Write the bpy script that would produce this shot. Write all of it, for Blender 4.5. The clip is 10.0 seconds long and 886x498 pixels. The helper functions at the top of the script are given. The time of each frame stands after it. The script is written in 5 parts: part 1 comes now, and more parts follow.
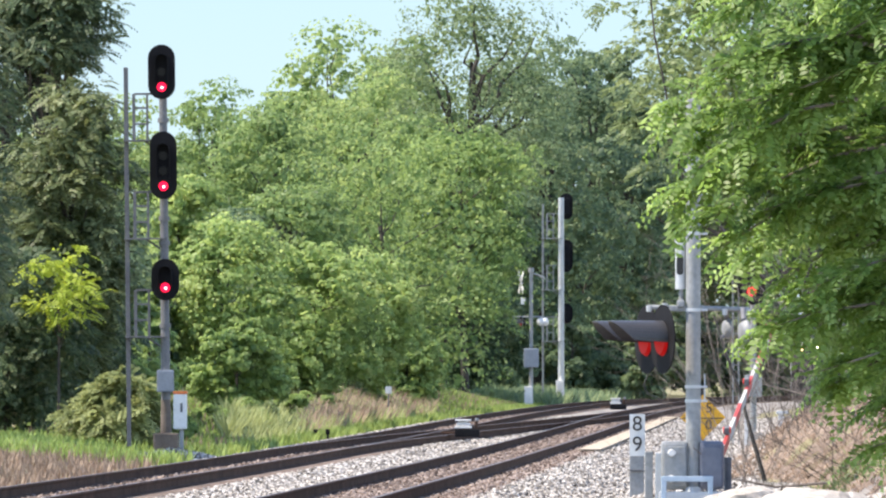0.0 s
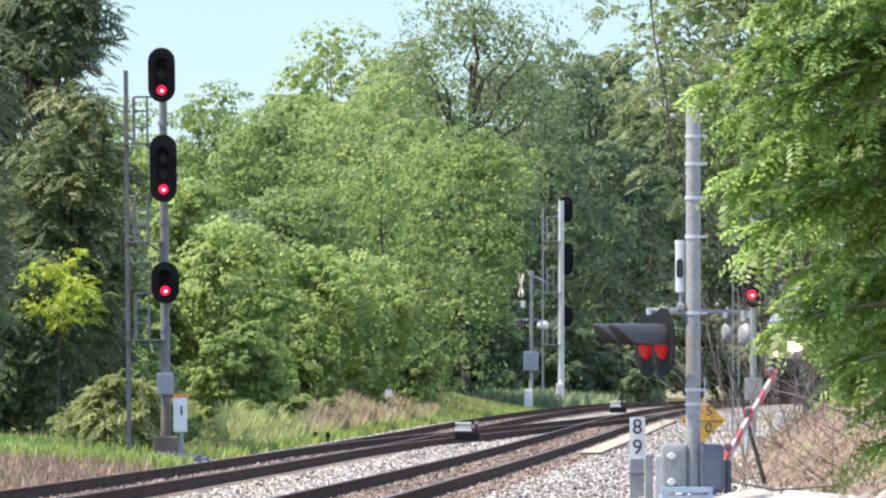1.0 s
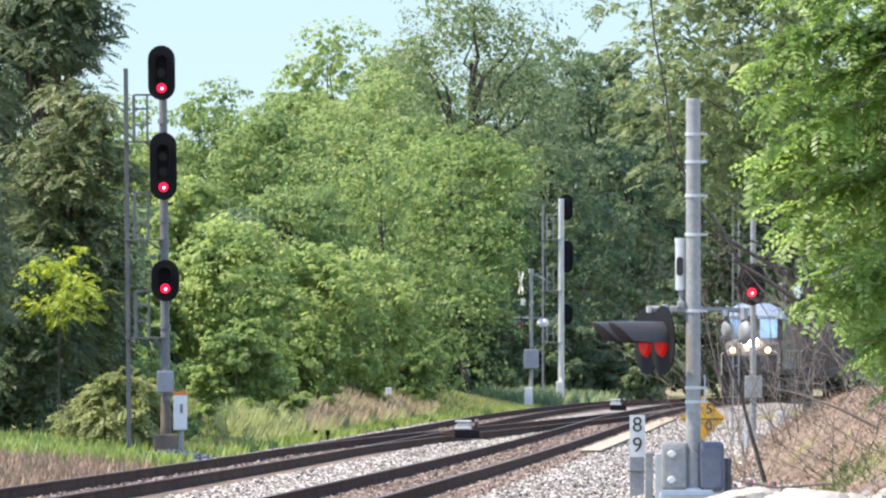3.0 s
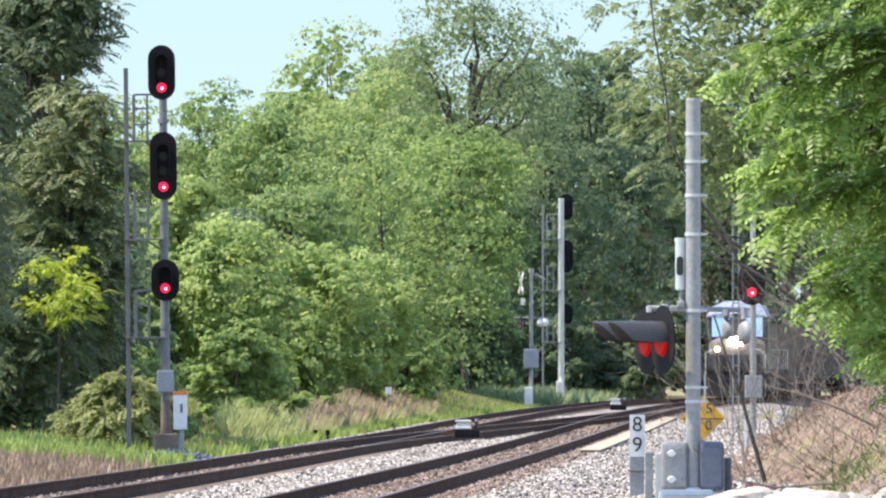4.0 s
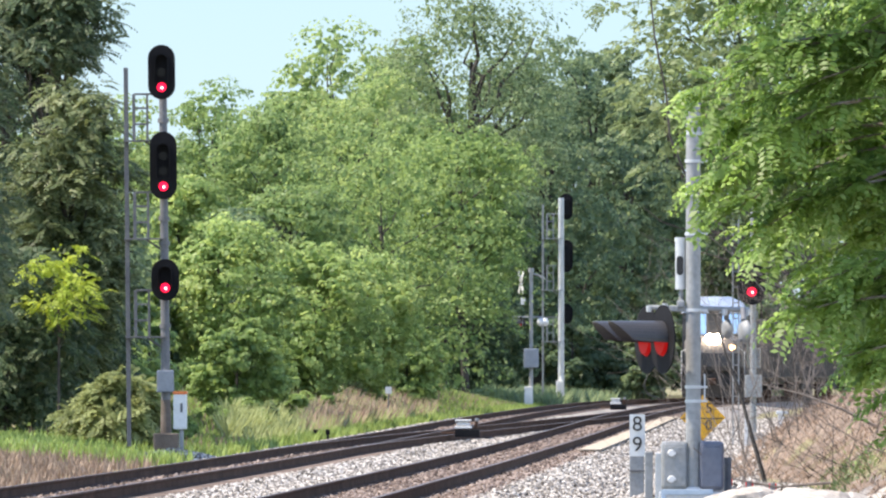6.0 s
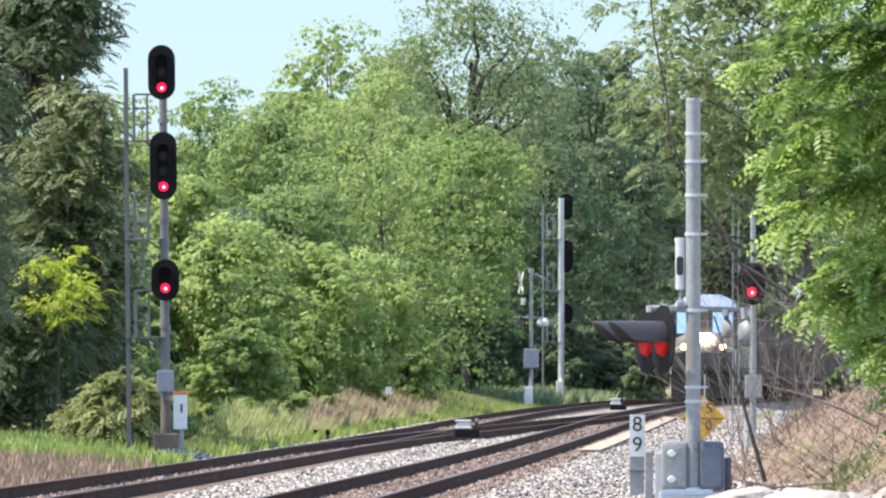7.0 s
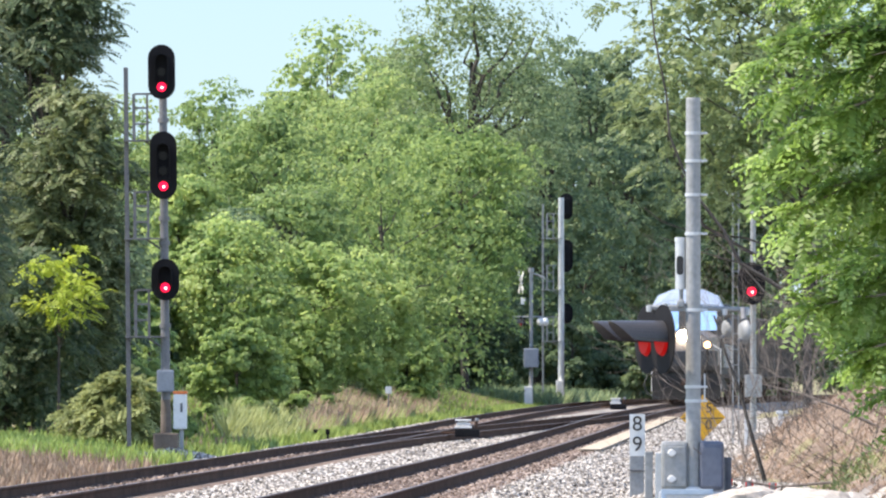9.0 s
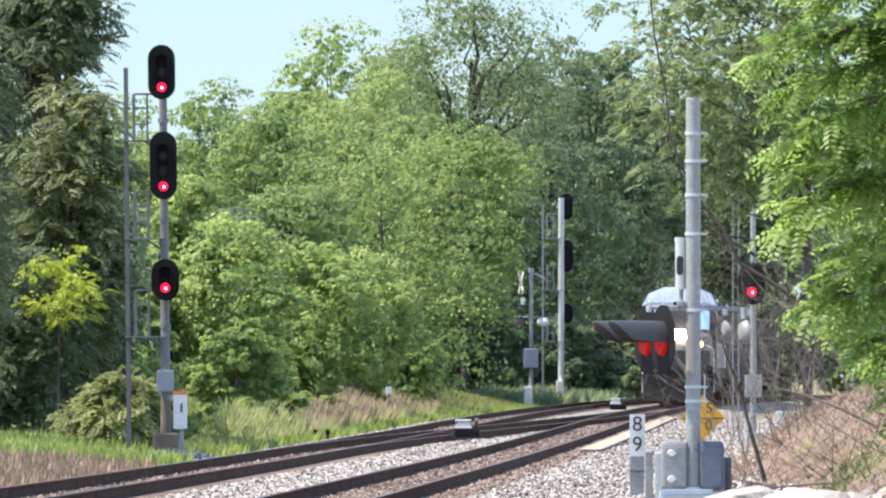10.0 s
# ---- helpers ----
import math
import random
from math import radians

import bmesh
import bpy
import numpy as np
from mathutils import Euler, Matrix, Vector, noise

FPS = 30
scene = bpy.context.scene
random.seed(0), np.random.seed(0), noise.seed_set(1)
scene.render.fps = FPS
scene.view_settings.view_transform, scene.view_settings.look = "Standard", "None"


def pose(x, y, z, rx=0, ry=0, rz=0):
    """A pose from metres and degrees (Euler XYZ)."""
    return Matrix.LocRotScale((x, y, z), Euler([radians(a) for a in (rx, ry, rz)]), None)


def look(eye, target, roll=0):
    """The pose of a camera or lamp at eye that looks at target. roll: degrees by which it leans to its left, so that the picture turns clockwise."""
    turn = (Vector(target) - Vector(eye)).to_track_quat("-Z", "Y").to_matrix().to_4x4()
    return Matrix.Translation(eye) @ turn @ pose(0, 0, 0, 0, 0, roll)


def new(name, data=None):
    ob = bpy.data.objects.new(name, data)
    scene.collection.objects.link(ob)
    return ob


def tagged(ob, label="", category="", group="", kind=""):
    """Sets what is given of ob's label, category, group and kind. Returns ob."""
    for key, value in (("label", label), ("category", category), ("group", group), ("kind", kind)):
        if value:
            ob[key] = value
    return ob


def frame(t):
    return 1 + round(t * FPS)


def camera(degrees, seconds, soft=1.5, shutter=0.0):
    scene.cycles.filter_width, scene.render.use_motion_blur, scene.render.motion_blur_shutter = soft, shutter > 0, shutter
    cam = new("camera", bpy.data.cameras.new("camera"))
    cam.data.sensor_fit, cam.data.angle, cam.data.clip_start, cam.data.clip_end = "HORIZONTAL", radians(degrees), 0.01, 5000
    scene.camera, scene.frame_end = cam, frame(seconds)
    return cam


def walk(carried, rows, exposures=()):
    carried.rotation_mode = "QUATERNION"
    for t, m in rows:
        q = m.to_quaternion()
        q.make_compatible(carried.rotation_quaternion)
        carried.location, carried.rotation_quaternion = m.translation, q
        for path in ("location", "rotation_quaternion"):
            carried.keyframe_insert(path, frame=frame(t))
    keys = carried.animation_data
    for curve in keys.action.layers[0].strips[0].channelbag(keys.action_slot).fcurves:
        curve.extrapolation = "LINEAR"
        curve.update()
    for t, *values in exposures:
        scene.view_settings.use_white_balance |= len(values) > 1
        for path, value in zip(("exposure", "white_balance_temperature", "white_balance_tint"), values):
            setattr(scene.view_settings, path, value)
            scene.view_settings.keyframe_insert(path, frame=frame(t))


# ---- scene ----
cam = camera(5.2, 10.0, soft=2.2)
EYE = (0.0, 0.0, 1.6)
TILT = 90.733


def aim(t, lift, turn=0.0):
    return (t, pose(*EYE, TILT + lift, 0, turn))


walk(cam, [aim(0.0, 0.0), aim(0.5, 0.004), aim(1.0, 0.018), aim(1.5, 0.0115), aim(2.0, 0.012), aim(2.5, 0.0085),
           aim(2.7, 0.007), aim(4.0, 0.0035), aim(5.0, 0.002), aim(5.7, 0.001), aim(7.0, 0.0025), aim(8.0, 0.0),
           aim(9.0, 0.0), aim(10.0, 0.001)],
     exposures=[(0.0, 1.22, 7300, 14), (10.0, 1.22, 7300, 14)])

# ---- light ----
SUN_AZ, SUN_EL = radians(-97), radians(58)   # from the viewing direction (+y), negative is to the left
world = bpy.data.worlds.new("sky")
scene.world = world
world.use_nodes = True
wn = world.node_tree.nodes
sky = wn.new("ShaderNodeTexSky")
sky.sky_type, sky.sun_disc = "NISHITA", False
sky.sun_elevation, sky.sun_rotation = SUN_EL, SUN_AZ
sky.air_density, sky.dust_density, sky.ozone_density = 1.0, 0.15, 1.0
sky.altitude = 2600
wn["Background"].inputs["Strength"].default_value = 0.235
world.node_tree.links.new(sky.outputs[0], wn["Background"].inputs["Color"])
sun = new("sun", bpy.data.lights.new("sun", "SUN"))
sun.data.energy, sun.data.angle, sun.data.color = 4.2, radians(0.6), (1.0, 0.95, 0.86)
SUN_DIR = Vector((math.sin(SUN_AZ) * math.cos(SUN_EL), math.cos(SUN_AZ) * math.cos(SUN_EL), math.sin(SUN_EL)))
sun.matrix_basis = look(SUN_DIR * 50, (0, 0, 0))
# hazy pale-blue sky low over the horizon, far beyond the woods
haze = bpy.data.materials.new("horizon_sky")
haze.use_nodes = True
hn = haze.node_tree.nodes
hn.remove(hn["Principled BSDF"])
glow, hz, rampn = hn.new("ShaderNodeEmission"), hn.new("ShaderNodeTexCoord"), hn.new("ShaderNodeValToRGB")
sepn = hn.new("ShaderNodeSeparateXYZ")
haze.node_tree.links.new(hz.outputs["Generated"], sepn.inputs[0])
haze.node_tree.links.new(sepn.outputs["Z"], rampn.inputs[0])
rampn.color_ramp.elements[0].color, rampn.color_ramp.elements[1].color = (0.7, 0.93, 1.08, 1), (0.5, 0.82, 1.05, 1)
rampn.color_ramp.elements[1].position = 0.35
haze.node_tree.links.new(rampn.outputs[0], glow.inputs["Color"])
glow.inputs["Strength"].default_value = 0.48
haze.node_tree.links.new(glow.outputs[0], hn["Material Output"].inputs["Surface"])
sheet = bpy.data.meshes.new("backdrop")
sheet.from_pydata([(-2500, 3800, -20), (2500, 3800, -20), (2500, 3800, 700), (-2500, 3800, 700)], [], [(0, 1, 2, 3)])
sheet.materials.append(haze)
tagged(new("backdrop", sheet), "pale blue hazy summer sky above the horizon", "sky", kind="structure")


# ---- materials ----
def material(name, colors, scale=4.0, rough=0.7, metal=0.0, bump=0.2, fine=60.0, spec=0.4, island=0.0, obrand=0.0, coords="Object"):
    """A surface with two scales of variation between the colours given, dark to light."""
    m = bpy.data.materials.new(name)
    m.use_nodes = True
    n, l = m.node_tree.nodes, m.node_tree.links
    b = n["Principled BSDF"]
    tc = n.new("ShaderNodeTexCoord")
    big, small = n.new("ShaderNodeTexNoise"), n.new("ShaderNodeTexNoise")
    big.inputs["Scale"].default_value, big.inputs["Detail"].default_value = scale, 5
    small.inputs["Scale"].default_value, small.inputs["Detail"].default_value = fine, 4
    l.new(tc.outputs[coords], big.inputs["Vector"])
    l.new(tc.outputs[coords], small.inputs["Vector"])
    mix = n.new("ShaderNodeMath")
    mix.operation = "MULTIPLY_ADD"
    mix.inputs[1].default_value, mix.inputs[2].default_value = 0.45, 0.0
    l.new(small.outputs["Fac"], mix.inputs[0])
    add = n.new("ShaderNodeMath")
    add.operation = "MULTIPLY_ADD"
    add.inputs[1].default_value = 0.55
    l.new(big.outputs["Fac"], add.inputs[0])
    l.new(mix.outputs[0], add.inputs[2])
    last = add.outputs[0]
    for amount, kind in ((island, "ShaderNodeNewGeometry"), (obrand, "ShaderNodeObjectInfo")):
        if amount:
            src = n.new(kind)
            r = n.new("ShaderNodeMath")
            r.operation = "MULTIPLY_ADD"
            r.inputs[1].default_value = amount
            l.new(src.outputs["Random Per Island" if island and kind == "ShaderNodeNewGeometry" else "Random"], r.inputs[0])
            sub = n.new("ShaderNodeMath")
            sub.operation = "SUBTRACT"
            sub.inputs[1].default_value = amount / 2
            l.new(last, r.inputs[2])
            l.new(r.outputs[0], sub.inputs[0])
            last = sub.outputs[0]
    ramp = n.new("ShaderNodeValToRGB")
    e = ramp.color_ramp.elements
    e[0].position, e[1].position = 0.3, 0.7
    e[0].color, e[1].color = (*colors[0], 1), (*colors[-1], 1)
    for i, c in enumerate(colors[1:-1]):
        x = e.new(0.3 + 0.4 * (i + 1) / (len(colors) - 1))
        x.color = (*c, 1)
    l.new(last, ramp.inputs[0])
    l.new(ramp.outputs[0], b.inputs["Base Color"])
    b.inputs["Roughness"].default_value, b.inputs["Metallic"].default_value = rough, metal
    b.inputs["Specular IOR Level"].default_value = spec
    if bump:
        bp = n.new("ShaderNodeBump")
        bp.inputs["Strength"].default_value, bp.inputs["Distance"].default_value = bump, 0.02
        l.new(small.outputs["Fac"], bp.inputs["Height"])
        l.new(bp.outputs[0], b.inputs["Normal"])
    return m


def leaf_material(name, dark, mid, light, through_amount=0.35, rough=0.5, patch=0.6, sheen=0.3):
    m = material(name, (dark, mid, light), scale=patch, rough=rough, bump=0, fine=2.2, spec=sheen, island=0.22, obrand=0.14)
    n, l = m.node_tree.nodes, m.node_tree.links
    b, out = n["Principled BSDF"], n["Material Output"]
    ramp = b.inputs["Base Color"].links[0].from_node
    tr, mx = n.new("ShaderNodeBsdfTranslucent"), n.new("ShaderNodeMixShader")
    hs = n.new("ShaderNodeHueSaturation")
    hs.inputs["Hue"].default_value, hs.inputs["Saturation"].default_value, hs.inputs["Value"].default_value = 0.485, 1.0, 1.45
    l.new(ramp.outputs[0], hs.inputs["Color"])
    l.new(hs.outputs[0], tr.inputs["Color"])
    mx.inputs[0].default_value = through_amount
    l.new(b.outputs[0], mx.inputs[1])
    l.new(tr.outputs[0], mx.inputs[2])
    l.new(mx.outputs[0], out.inputs["Surface"])
    return m


def glow_material(name, color, strength):
    m = bpy.data.materials.new(name)
    m.use_nodes = True
    b = m.node_tree.nodes["Principled BSDF"]
    b.inputs["Base Color"].default_value = (*[c * 0.15 for c in color], 1)
    b.inputs["Emission Color"].default_value = (*color, 1)
    b.inputs["Emission Strength"].default_value = strength
    b.inputs["Roughness"].default_value = 0.6
    b.inputs["Specular IOR Level"].default_value = 0.1
    return m


M_BLACK = material("black_paint", ((0.006, 0.006, 0.007), (0.012, 0.012, 0.014)), 3, 0.8, bump=0.05, spec=0.12)
M_HOOD = material("hood_paint", ((0.024, 0.024, 0.026), (0.048, 0.048, 0.052)), 3, 0.42, bump=0.05)
M_GALV = material("galvanised_steel", ((0.160, 0.168, 0.168), (0.232, 0.240, 0.240), (0.304, 0.312, 0.312)), 2.5, 0.6, 0.2, 0.1, 25)
M_GALV_OLD = material("weathered_steel", ((0.072, 0.072, 0.080), (0.120, 0.124, 0.132), (0.176, 0.176, 0.180)), 2, 0.7, 0.1, 0.1, 20)
M_MAST_LIGHT = material("aluminium_paint", ((0.336, 0.352, 0.360), (0.480, 0.496, 0.504)), 2, 0.45, 0.3, 0.08, 20)
M_BOX = material("grey_cabinet_paint", ((0.136, 0.160, 0.192), (0.208, 0.232, 0.272)), 3, 0.45, 0.15, 0.08, 20)
M_BOX_SHADED = material("shaded_cabinet_slate", ((0.07, 0.08, 0.11), (0.13, 0.14, 0.175)), 3, 0.45, 0.1, 0.08, 20)
M_PALE_BLUE = material("pale_blue_steel", ((0.26, 0.33, 0.4), (0.38, 0.46, 0.53)), 3, 0.4, 0.2, 0.06, 20)
M_CONCRETE = material("concrete", ((0.26, 0.23, 0.2), (0.4, 0.37, 0.33)), 3, 0.9, 0, 0.4, 30)
M_CONCRETE_BROWN = material("stained_concrete", ((0.07, 0.055, 0.045), (0.16, 0.13, 0.11)), 3, 0.9, 0, 0.4, 30)
M_WHITE = material("white_paint", ((0.496, 0.496, 0.480), (0.640, 0.640, 0.624)), 3, 0.5, 0, 0.05, 20)
# white of the gate arm, dulled to stand in for shade and haze
M_DULL_WHITE = material("shade_dulled_white", ((0.3, 0.3, 0.28), (0.42, 0.41, 0.39)), 5, 0.7, 0, 0.05, 20)
M_SIGN_WHITE = material("sign_white", ((0.480, 0.496, 0.480), (0.592, 0.608, 0.592)), 4, 0.45, 0, 0.04, 20)
M_INK = material("sign_black", ((0.012, 0.012, 0.012), (0.025, 0.025, 0.025)), 4, 0.6, 0, 0)
M_YELLOW = material("sign_yellow", ((0.496, 0.240, 0.010), (0.600, 0.320, 0.016)), 4, 0.45, 0, 0.04, 20)
M_ORANGE = material("orange_plastic", ((0.6, 0.12, 0.03), (0.75, 0.2, 0.05)), 4, 0.5, 0, 0.04, 20)
M_ARM_LENS = material("red_plastic", ((0.5, 0.02, 0.015), (0.62, 0.035, 0.025)), 4, 0.25, 0, 0.02, 20)
M_REDSTRIPE = material("red_stripe", ((0.3, 0.035, 0.03), (0.42, 0.05, 0.042)), 4, 0.5, 0, 0.04, 20)
M_RAIL_SIDE = material("rusty_rail", ((0.035, 0.021, 0.016), (0.07, 0.042, 0.031), (0.115, 0.07, 0.052)), 1.5, 0.95, 0.0, 0.3, 30, spec=0.08)
M_RAIL_TOP = material("worn_rail_top", ((0.06, 0.044, 0.037), (0.12, 0.092, 0.078)), 1, 0.5, 0.3, 0.05, 10)
M_TIE = material("creosote_tie", ((0.05, 0.035, 0.027), (0.11, 0.08, 0.062), (0.18, 0.135, 0.11)), 1.5, 0.9, 0, 0.6, 25, obrand=0.35)
M_STONE = material("ballast_stone", ((0.120, 0.108, 0.096), (0.272, 0.252, 0.228), (0.448, 0.424, 0.392)), 0.6, 0.9, 0, 0.3, 30, island=0.75)
M_STONE_RUST = material("rust_stained_stone", ((0.072, 0.048, 0.038), (0.160, 0.116, 0.096), (0.288, 0.232, 0.200)), 0.6, 0.9, 0, 0.3, 30, island=0.7)
M_BALLAST = material("ballast_bed", ((0.096, 0.084, 0.072), (0.208, 0.188, 0.168), (0.320, 0.296, 0.272)), 0.7, 0.95, 0, 1.0, 18)
M_SAND = material("tan_planking", ((0.3, 0.25, 0.185), (0.42, 0.36, 0.28)), 0.8, 0.9, 0, 0.3, 20)
M_GROUND = material("weedy_soil", ((0.1, 0.1, 0.04), (0.17, 0.155, 0.07), (0.27, 0.22, 0.14)), 0.22, 0.95, 0, 0.8, 5)
M_DRY = leaf_material("dry_grass", (0.13, 0.088, 0.06), (0.25, 0.18, 0.128), (0.39, 0.3, 0.22), 0.25, 0.7)
M_SOIL = material("dry_bank_soil", ((0.05, 0.034, 0.024), (0.15, 0.107, 0.076), (0.27, 0.205, 0.152)), 2.2, 0.95, 0, 1.0, 12)
M_ROCK = material("pale_rock", ((0.2, 0.175, 0.15), (0.34, 0.31, 0.27), (0.5, 0.46, 0.41)), 3, 0.9, 0, 0.6, 20)
M_GRASS = leaf_material("fresh_grass", (0.09, 0.14, 0.03), (0.19, 0.27, 0.065), (0.31, 0.4, 0.13), 0.35, 0.6)
M_BRUSH = leaf_material("dead_brush", (0.03, 0.022, 0.016), (0.085, 0.062, 0.046), (0.2, 0.155, 0.115), 0.15, 0.8)
M_WEED = leaf_material("verge_weed", (0.13, 0.16, 0.06), (0.24, 0.28, 0.11), (0.36, 0.4, 0.19), 0.4, 0.6)
M_BARK = material("bark", ((0.02, 0.017, 0.015), (0.05, 0.043, 0.037), (0.1, 0.088, 0.076)), 3, 0.95, 0, 0.8, 25)
M_TWIG = material("pale_bark", ((0.080, 0.064, 0.052), (0.160, 0.132, 0.112), (0.256, 0.216, 0.184)), 3, 0.95, 0, 0.5, 25)
M_LEAF = {
    "far": leaf_material("leaf_far", (0.087, 0.152, 0.056), (0.178, 0.268, 0.093), (0.3, 0.375, 0.146), 0.5),
    "airy": leaf_material("leaf_airy", (0.075, 0.115, 0.05), (0.14, 0.2, 0.09), (0.22, 0.29, 0.14), 0.45),
    # darker, bluer leaf: the wood's shade and distance haze put into its colour
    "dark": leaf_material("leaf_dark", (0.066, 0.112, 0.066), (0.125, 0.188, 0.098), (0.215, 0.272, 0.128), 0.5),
    "mid": leaf_material("leaf_bright", (0.092, 0.16, 0.053), (0.198, 0.295, 0.092), (0.345, 0.435, 0.162), 0.52),
    "round": leaf_material("leaf_round", (0.078, 0.142, 0.047), (0.198, 0.288, 0.09), (0.385, 0.46, 0.18), 0.47),
    # darkened leaf colour stands in for the trees' shadow side
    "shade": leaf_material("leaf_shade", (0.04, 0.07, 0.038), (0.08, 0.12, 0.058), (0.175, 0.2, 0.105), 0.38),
    "sumac": leaf_material("leaf_sumac", (0.055, 0.08, 0.035), (0.11, 0.145, 0.06), (0.25, 0.28, 0.14), 0.4),
    "olive": leaf_material("leaf_olive", (0.07, 0.105, 0.044), (0.14, 0.195, 0.078), (0.27, 0.33, 0.165), 0.45),
    "fresh": leaf_material("leaf_fresh", (0.05, 0.1, 0.022), (0.145, 0.25, 0.055), (0.31, 0.42, 0.17), 0.58, 0.46, 0.8, 0.4),
    "yellow": leaf_material("leaf_yellow", (0.12, 0.18, 0.02), (0.25, 0.33, 0.04), (0.38, 0.45, 0.07), 0.45),
}
M_RED_LENS = glow_material("red_lens_lit", (1.0, 0.012, 0.06), 1.1)
M_RED_CORE = glow_material("red_lens_core", (1.0, 0.5, 0.5), 3.0)
M_RED_DIM = glow_material("red_lens_side", (0.9, 0.008, 0.008), 0.13)
M_HEADLIGHT = glow_material("headlight_lens", (1.0, 0.86, 0.68), 30.0)
M_DITCH = glow_material("ditch_lens", (1.0, 0.62, 0.3), 3.5)
M_LENS_OFF = material("dark_lens", ((0.004, 0.004, 0.004), (0.008, 0.008, 0.008)), 3, 0.35, 0, 0, spec=0.12)


# ---- building helpers ----
def part(name, bm, mat, parent=None, label="", smooth=False):
    me = bpy.data.meshes.new(name)
    if smooth:
        for f in bm.faces:
            f.smooth = True
    bm.to_mesh(me)
    bm.free()
    me.materials.append(mat)
    ob = new(name, me)
    if parent:
        ob.parent = parent
    if label:
        ob["label"] = label
    return ob


def thing(name, m, label, category, group=""):
    ob = new(name)
    ob.empty_display_size = 0.2
    ob.matrix_basis = m
    return tagged(ob, label, category, group)


def box(bm, c, s, bevel=0.0, m=None):
    r = bmesh.ops.create_cube(bm, size=1.0)
    mat = Matrix.Translation(c) @ Matrix.Diagonal((*s, 1))
    bmesh.ops.transform(bm, matrix=(m @ mat) if m else mat, verts=r["verts"])
    if bevel:
        edges = list({e for v in r["verts"] for e in v.link_edges})
        bmesh.ops.bevel(bm, geom=edges, offset=bevel, segments=2, affect="EDGES", profile=0.6)
    return bm


def rod(bm, a, b, r0, r1=None, n=10):
    """A closed tapered tube from a to b."""
    a, b = Vector(a), Vector(b)
    r1 = r0 if r1 is None else r1
    d = b - a
    r = bmesh.ops.create_cone(bm, cap_ends=True, segments=n, radius1=r0, radius2=r1, depth=d.length)
    m = Matrix.Translation((a + b) / 2) @ d.to_track_quat("Z", "Y").to_matrix().to_4x4()
    bmesh.ops.transform(bm, matrix=m, verts=r["verts"])
    return bm


def pipe(bm, pts, radii, n=6):
    """One skin along a bent line, with a radius at each point."""
    pts = [Vector(p) for p in pts]
    rings = []
    for i, p in enumerate(pts):
        d = (pts[min(i + 1, len(pts) - 1)] - pts[max(i - 1, 0)]).normalized()
        q = d.to_track_quat("Z", "Y")
        rings.append([bm.verts.new(p + q @ Vector((radii[i] * math.cos(a), radii[i] * math.sin(a), 0))) for a in [2 * math.pi * k / n for k in range(n)]])
    for a, b in zip(rings, rings[1:]):
        for k in range(n):
            bm.faces.new((a[k], a[(k + 1) % n], b[(k + 1) % n], b[k]))
    bm.faces.new(rings[0][::-1])
    bm.faces.new(rings[-1])
    return bm


def slab(bm, outline, depth, m=None):
    """A plate in the xz plane with the given outline, its face at y=0 and its back at y=depth."""
    v = [bm.verts.new((x, 0, z)) for x, z in outline]
    f = bm.faces.new(v)
    r = bmesh.ops.extrude_face_region(bm, geom=[f])
    moved = [g for g in r["geom"] if isinstance(g, bmesh.types.BMVert)]
    bmesh.ops.translate(bm, vec=(0, depth, 0), verts=moved)
    bmesh.ops.recalc_face_normals(bm, faces=bm.faces[:])
    if m:
        bmesh.ops.transform(bm, matrix=m, verts=v + moved)
    return bm


def BM():
    return bmesh.new()


def quads_object(name, v, mat, parent=None):
    """One mesh of loose four-cornered leaves; v is (n, 4, 3)."""
    n = len(v)
    me = bpy.data.meshes.new(name)
    me.vertices.add(n * 4)
    me.vertices.foreach_set("co", np.ascontiguousarray(v, dtype=np.float32).ravel())
    me.loops.add(n * 4)
    me.loops.foreach_set("vertex_index", np.arange(n * 4, dtype=np.int32))
    me.polygons.add(n)
    me.polygons.foreach_set("loop_start", np.arange(0, n * 4, 4, dtype=np.int32))
    me.update(calc_edges=True)
    me.materials.append(mat)
    ob = new(name, me)
    if parent:
        ob.parent = parent
    return ob


def unit(a):
    return a / (np.linalg.norm(a, axis=-1, keepdims=True) + 1e-9)


def leaves(rng, p, normal, size, narrow=0.55, droop=0.35):
    """Folded leaf blades at points p, roughly facing normal."""
    n = len(p)
    normal = unit(normal)
    along = unit(np.cross(normal, rng.normal(size=(n, 3))))
    along[:, 2] -= droop
    along = unit(along)
    side = unit(np.cross(normal, along))
    s = (size * rng.uniform(0.65, 1.35, n))[:, None]
    fold = normal * s * 0.12
    base, tip = p - along * s * 0.5, p + along * s * 0.5 - normal * s * 0.1
    mid = p - along * s * 0.05
    return np.stack([base, mid + side * s * narrow * 0.5 + fold, tip, mid - side * s * narrow * 0.5 + fold], 1)


# ---- the line of the tracks ----
LINE_D = np.array([-200, 0, 131.6, 274, 335, 405, 446, 470, 486, 502, 516, 560, 640, 720, 800], float)
LINE_X = np.array([-14.1, -6.45, -1.43, 4.05, 6.45, 9.75, 11.95, 13.5, 14.7, 16.2, 17.9, 24.5, 42, 66, 95], float)
SLOPE = np.gradient(LINE_X, LINE_D)


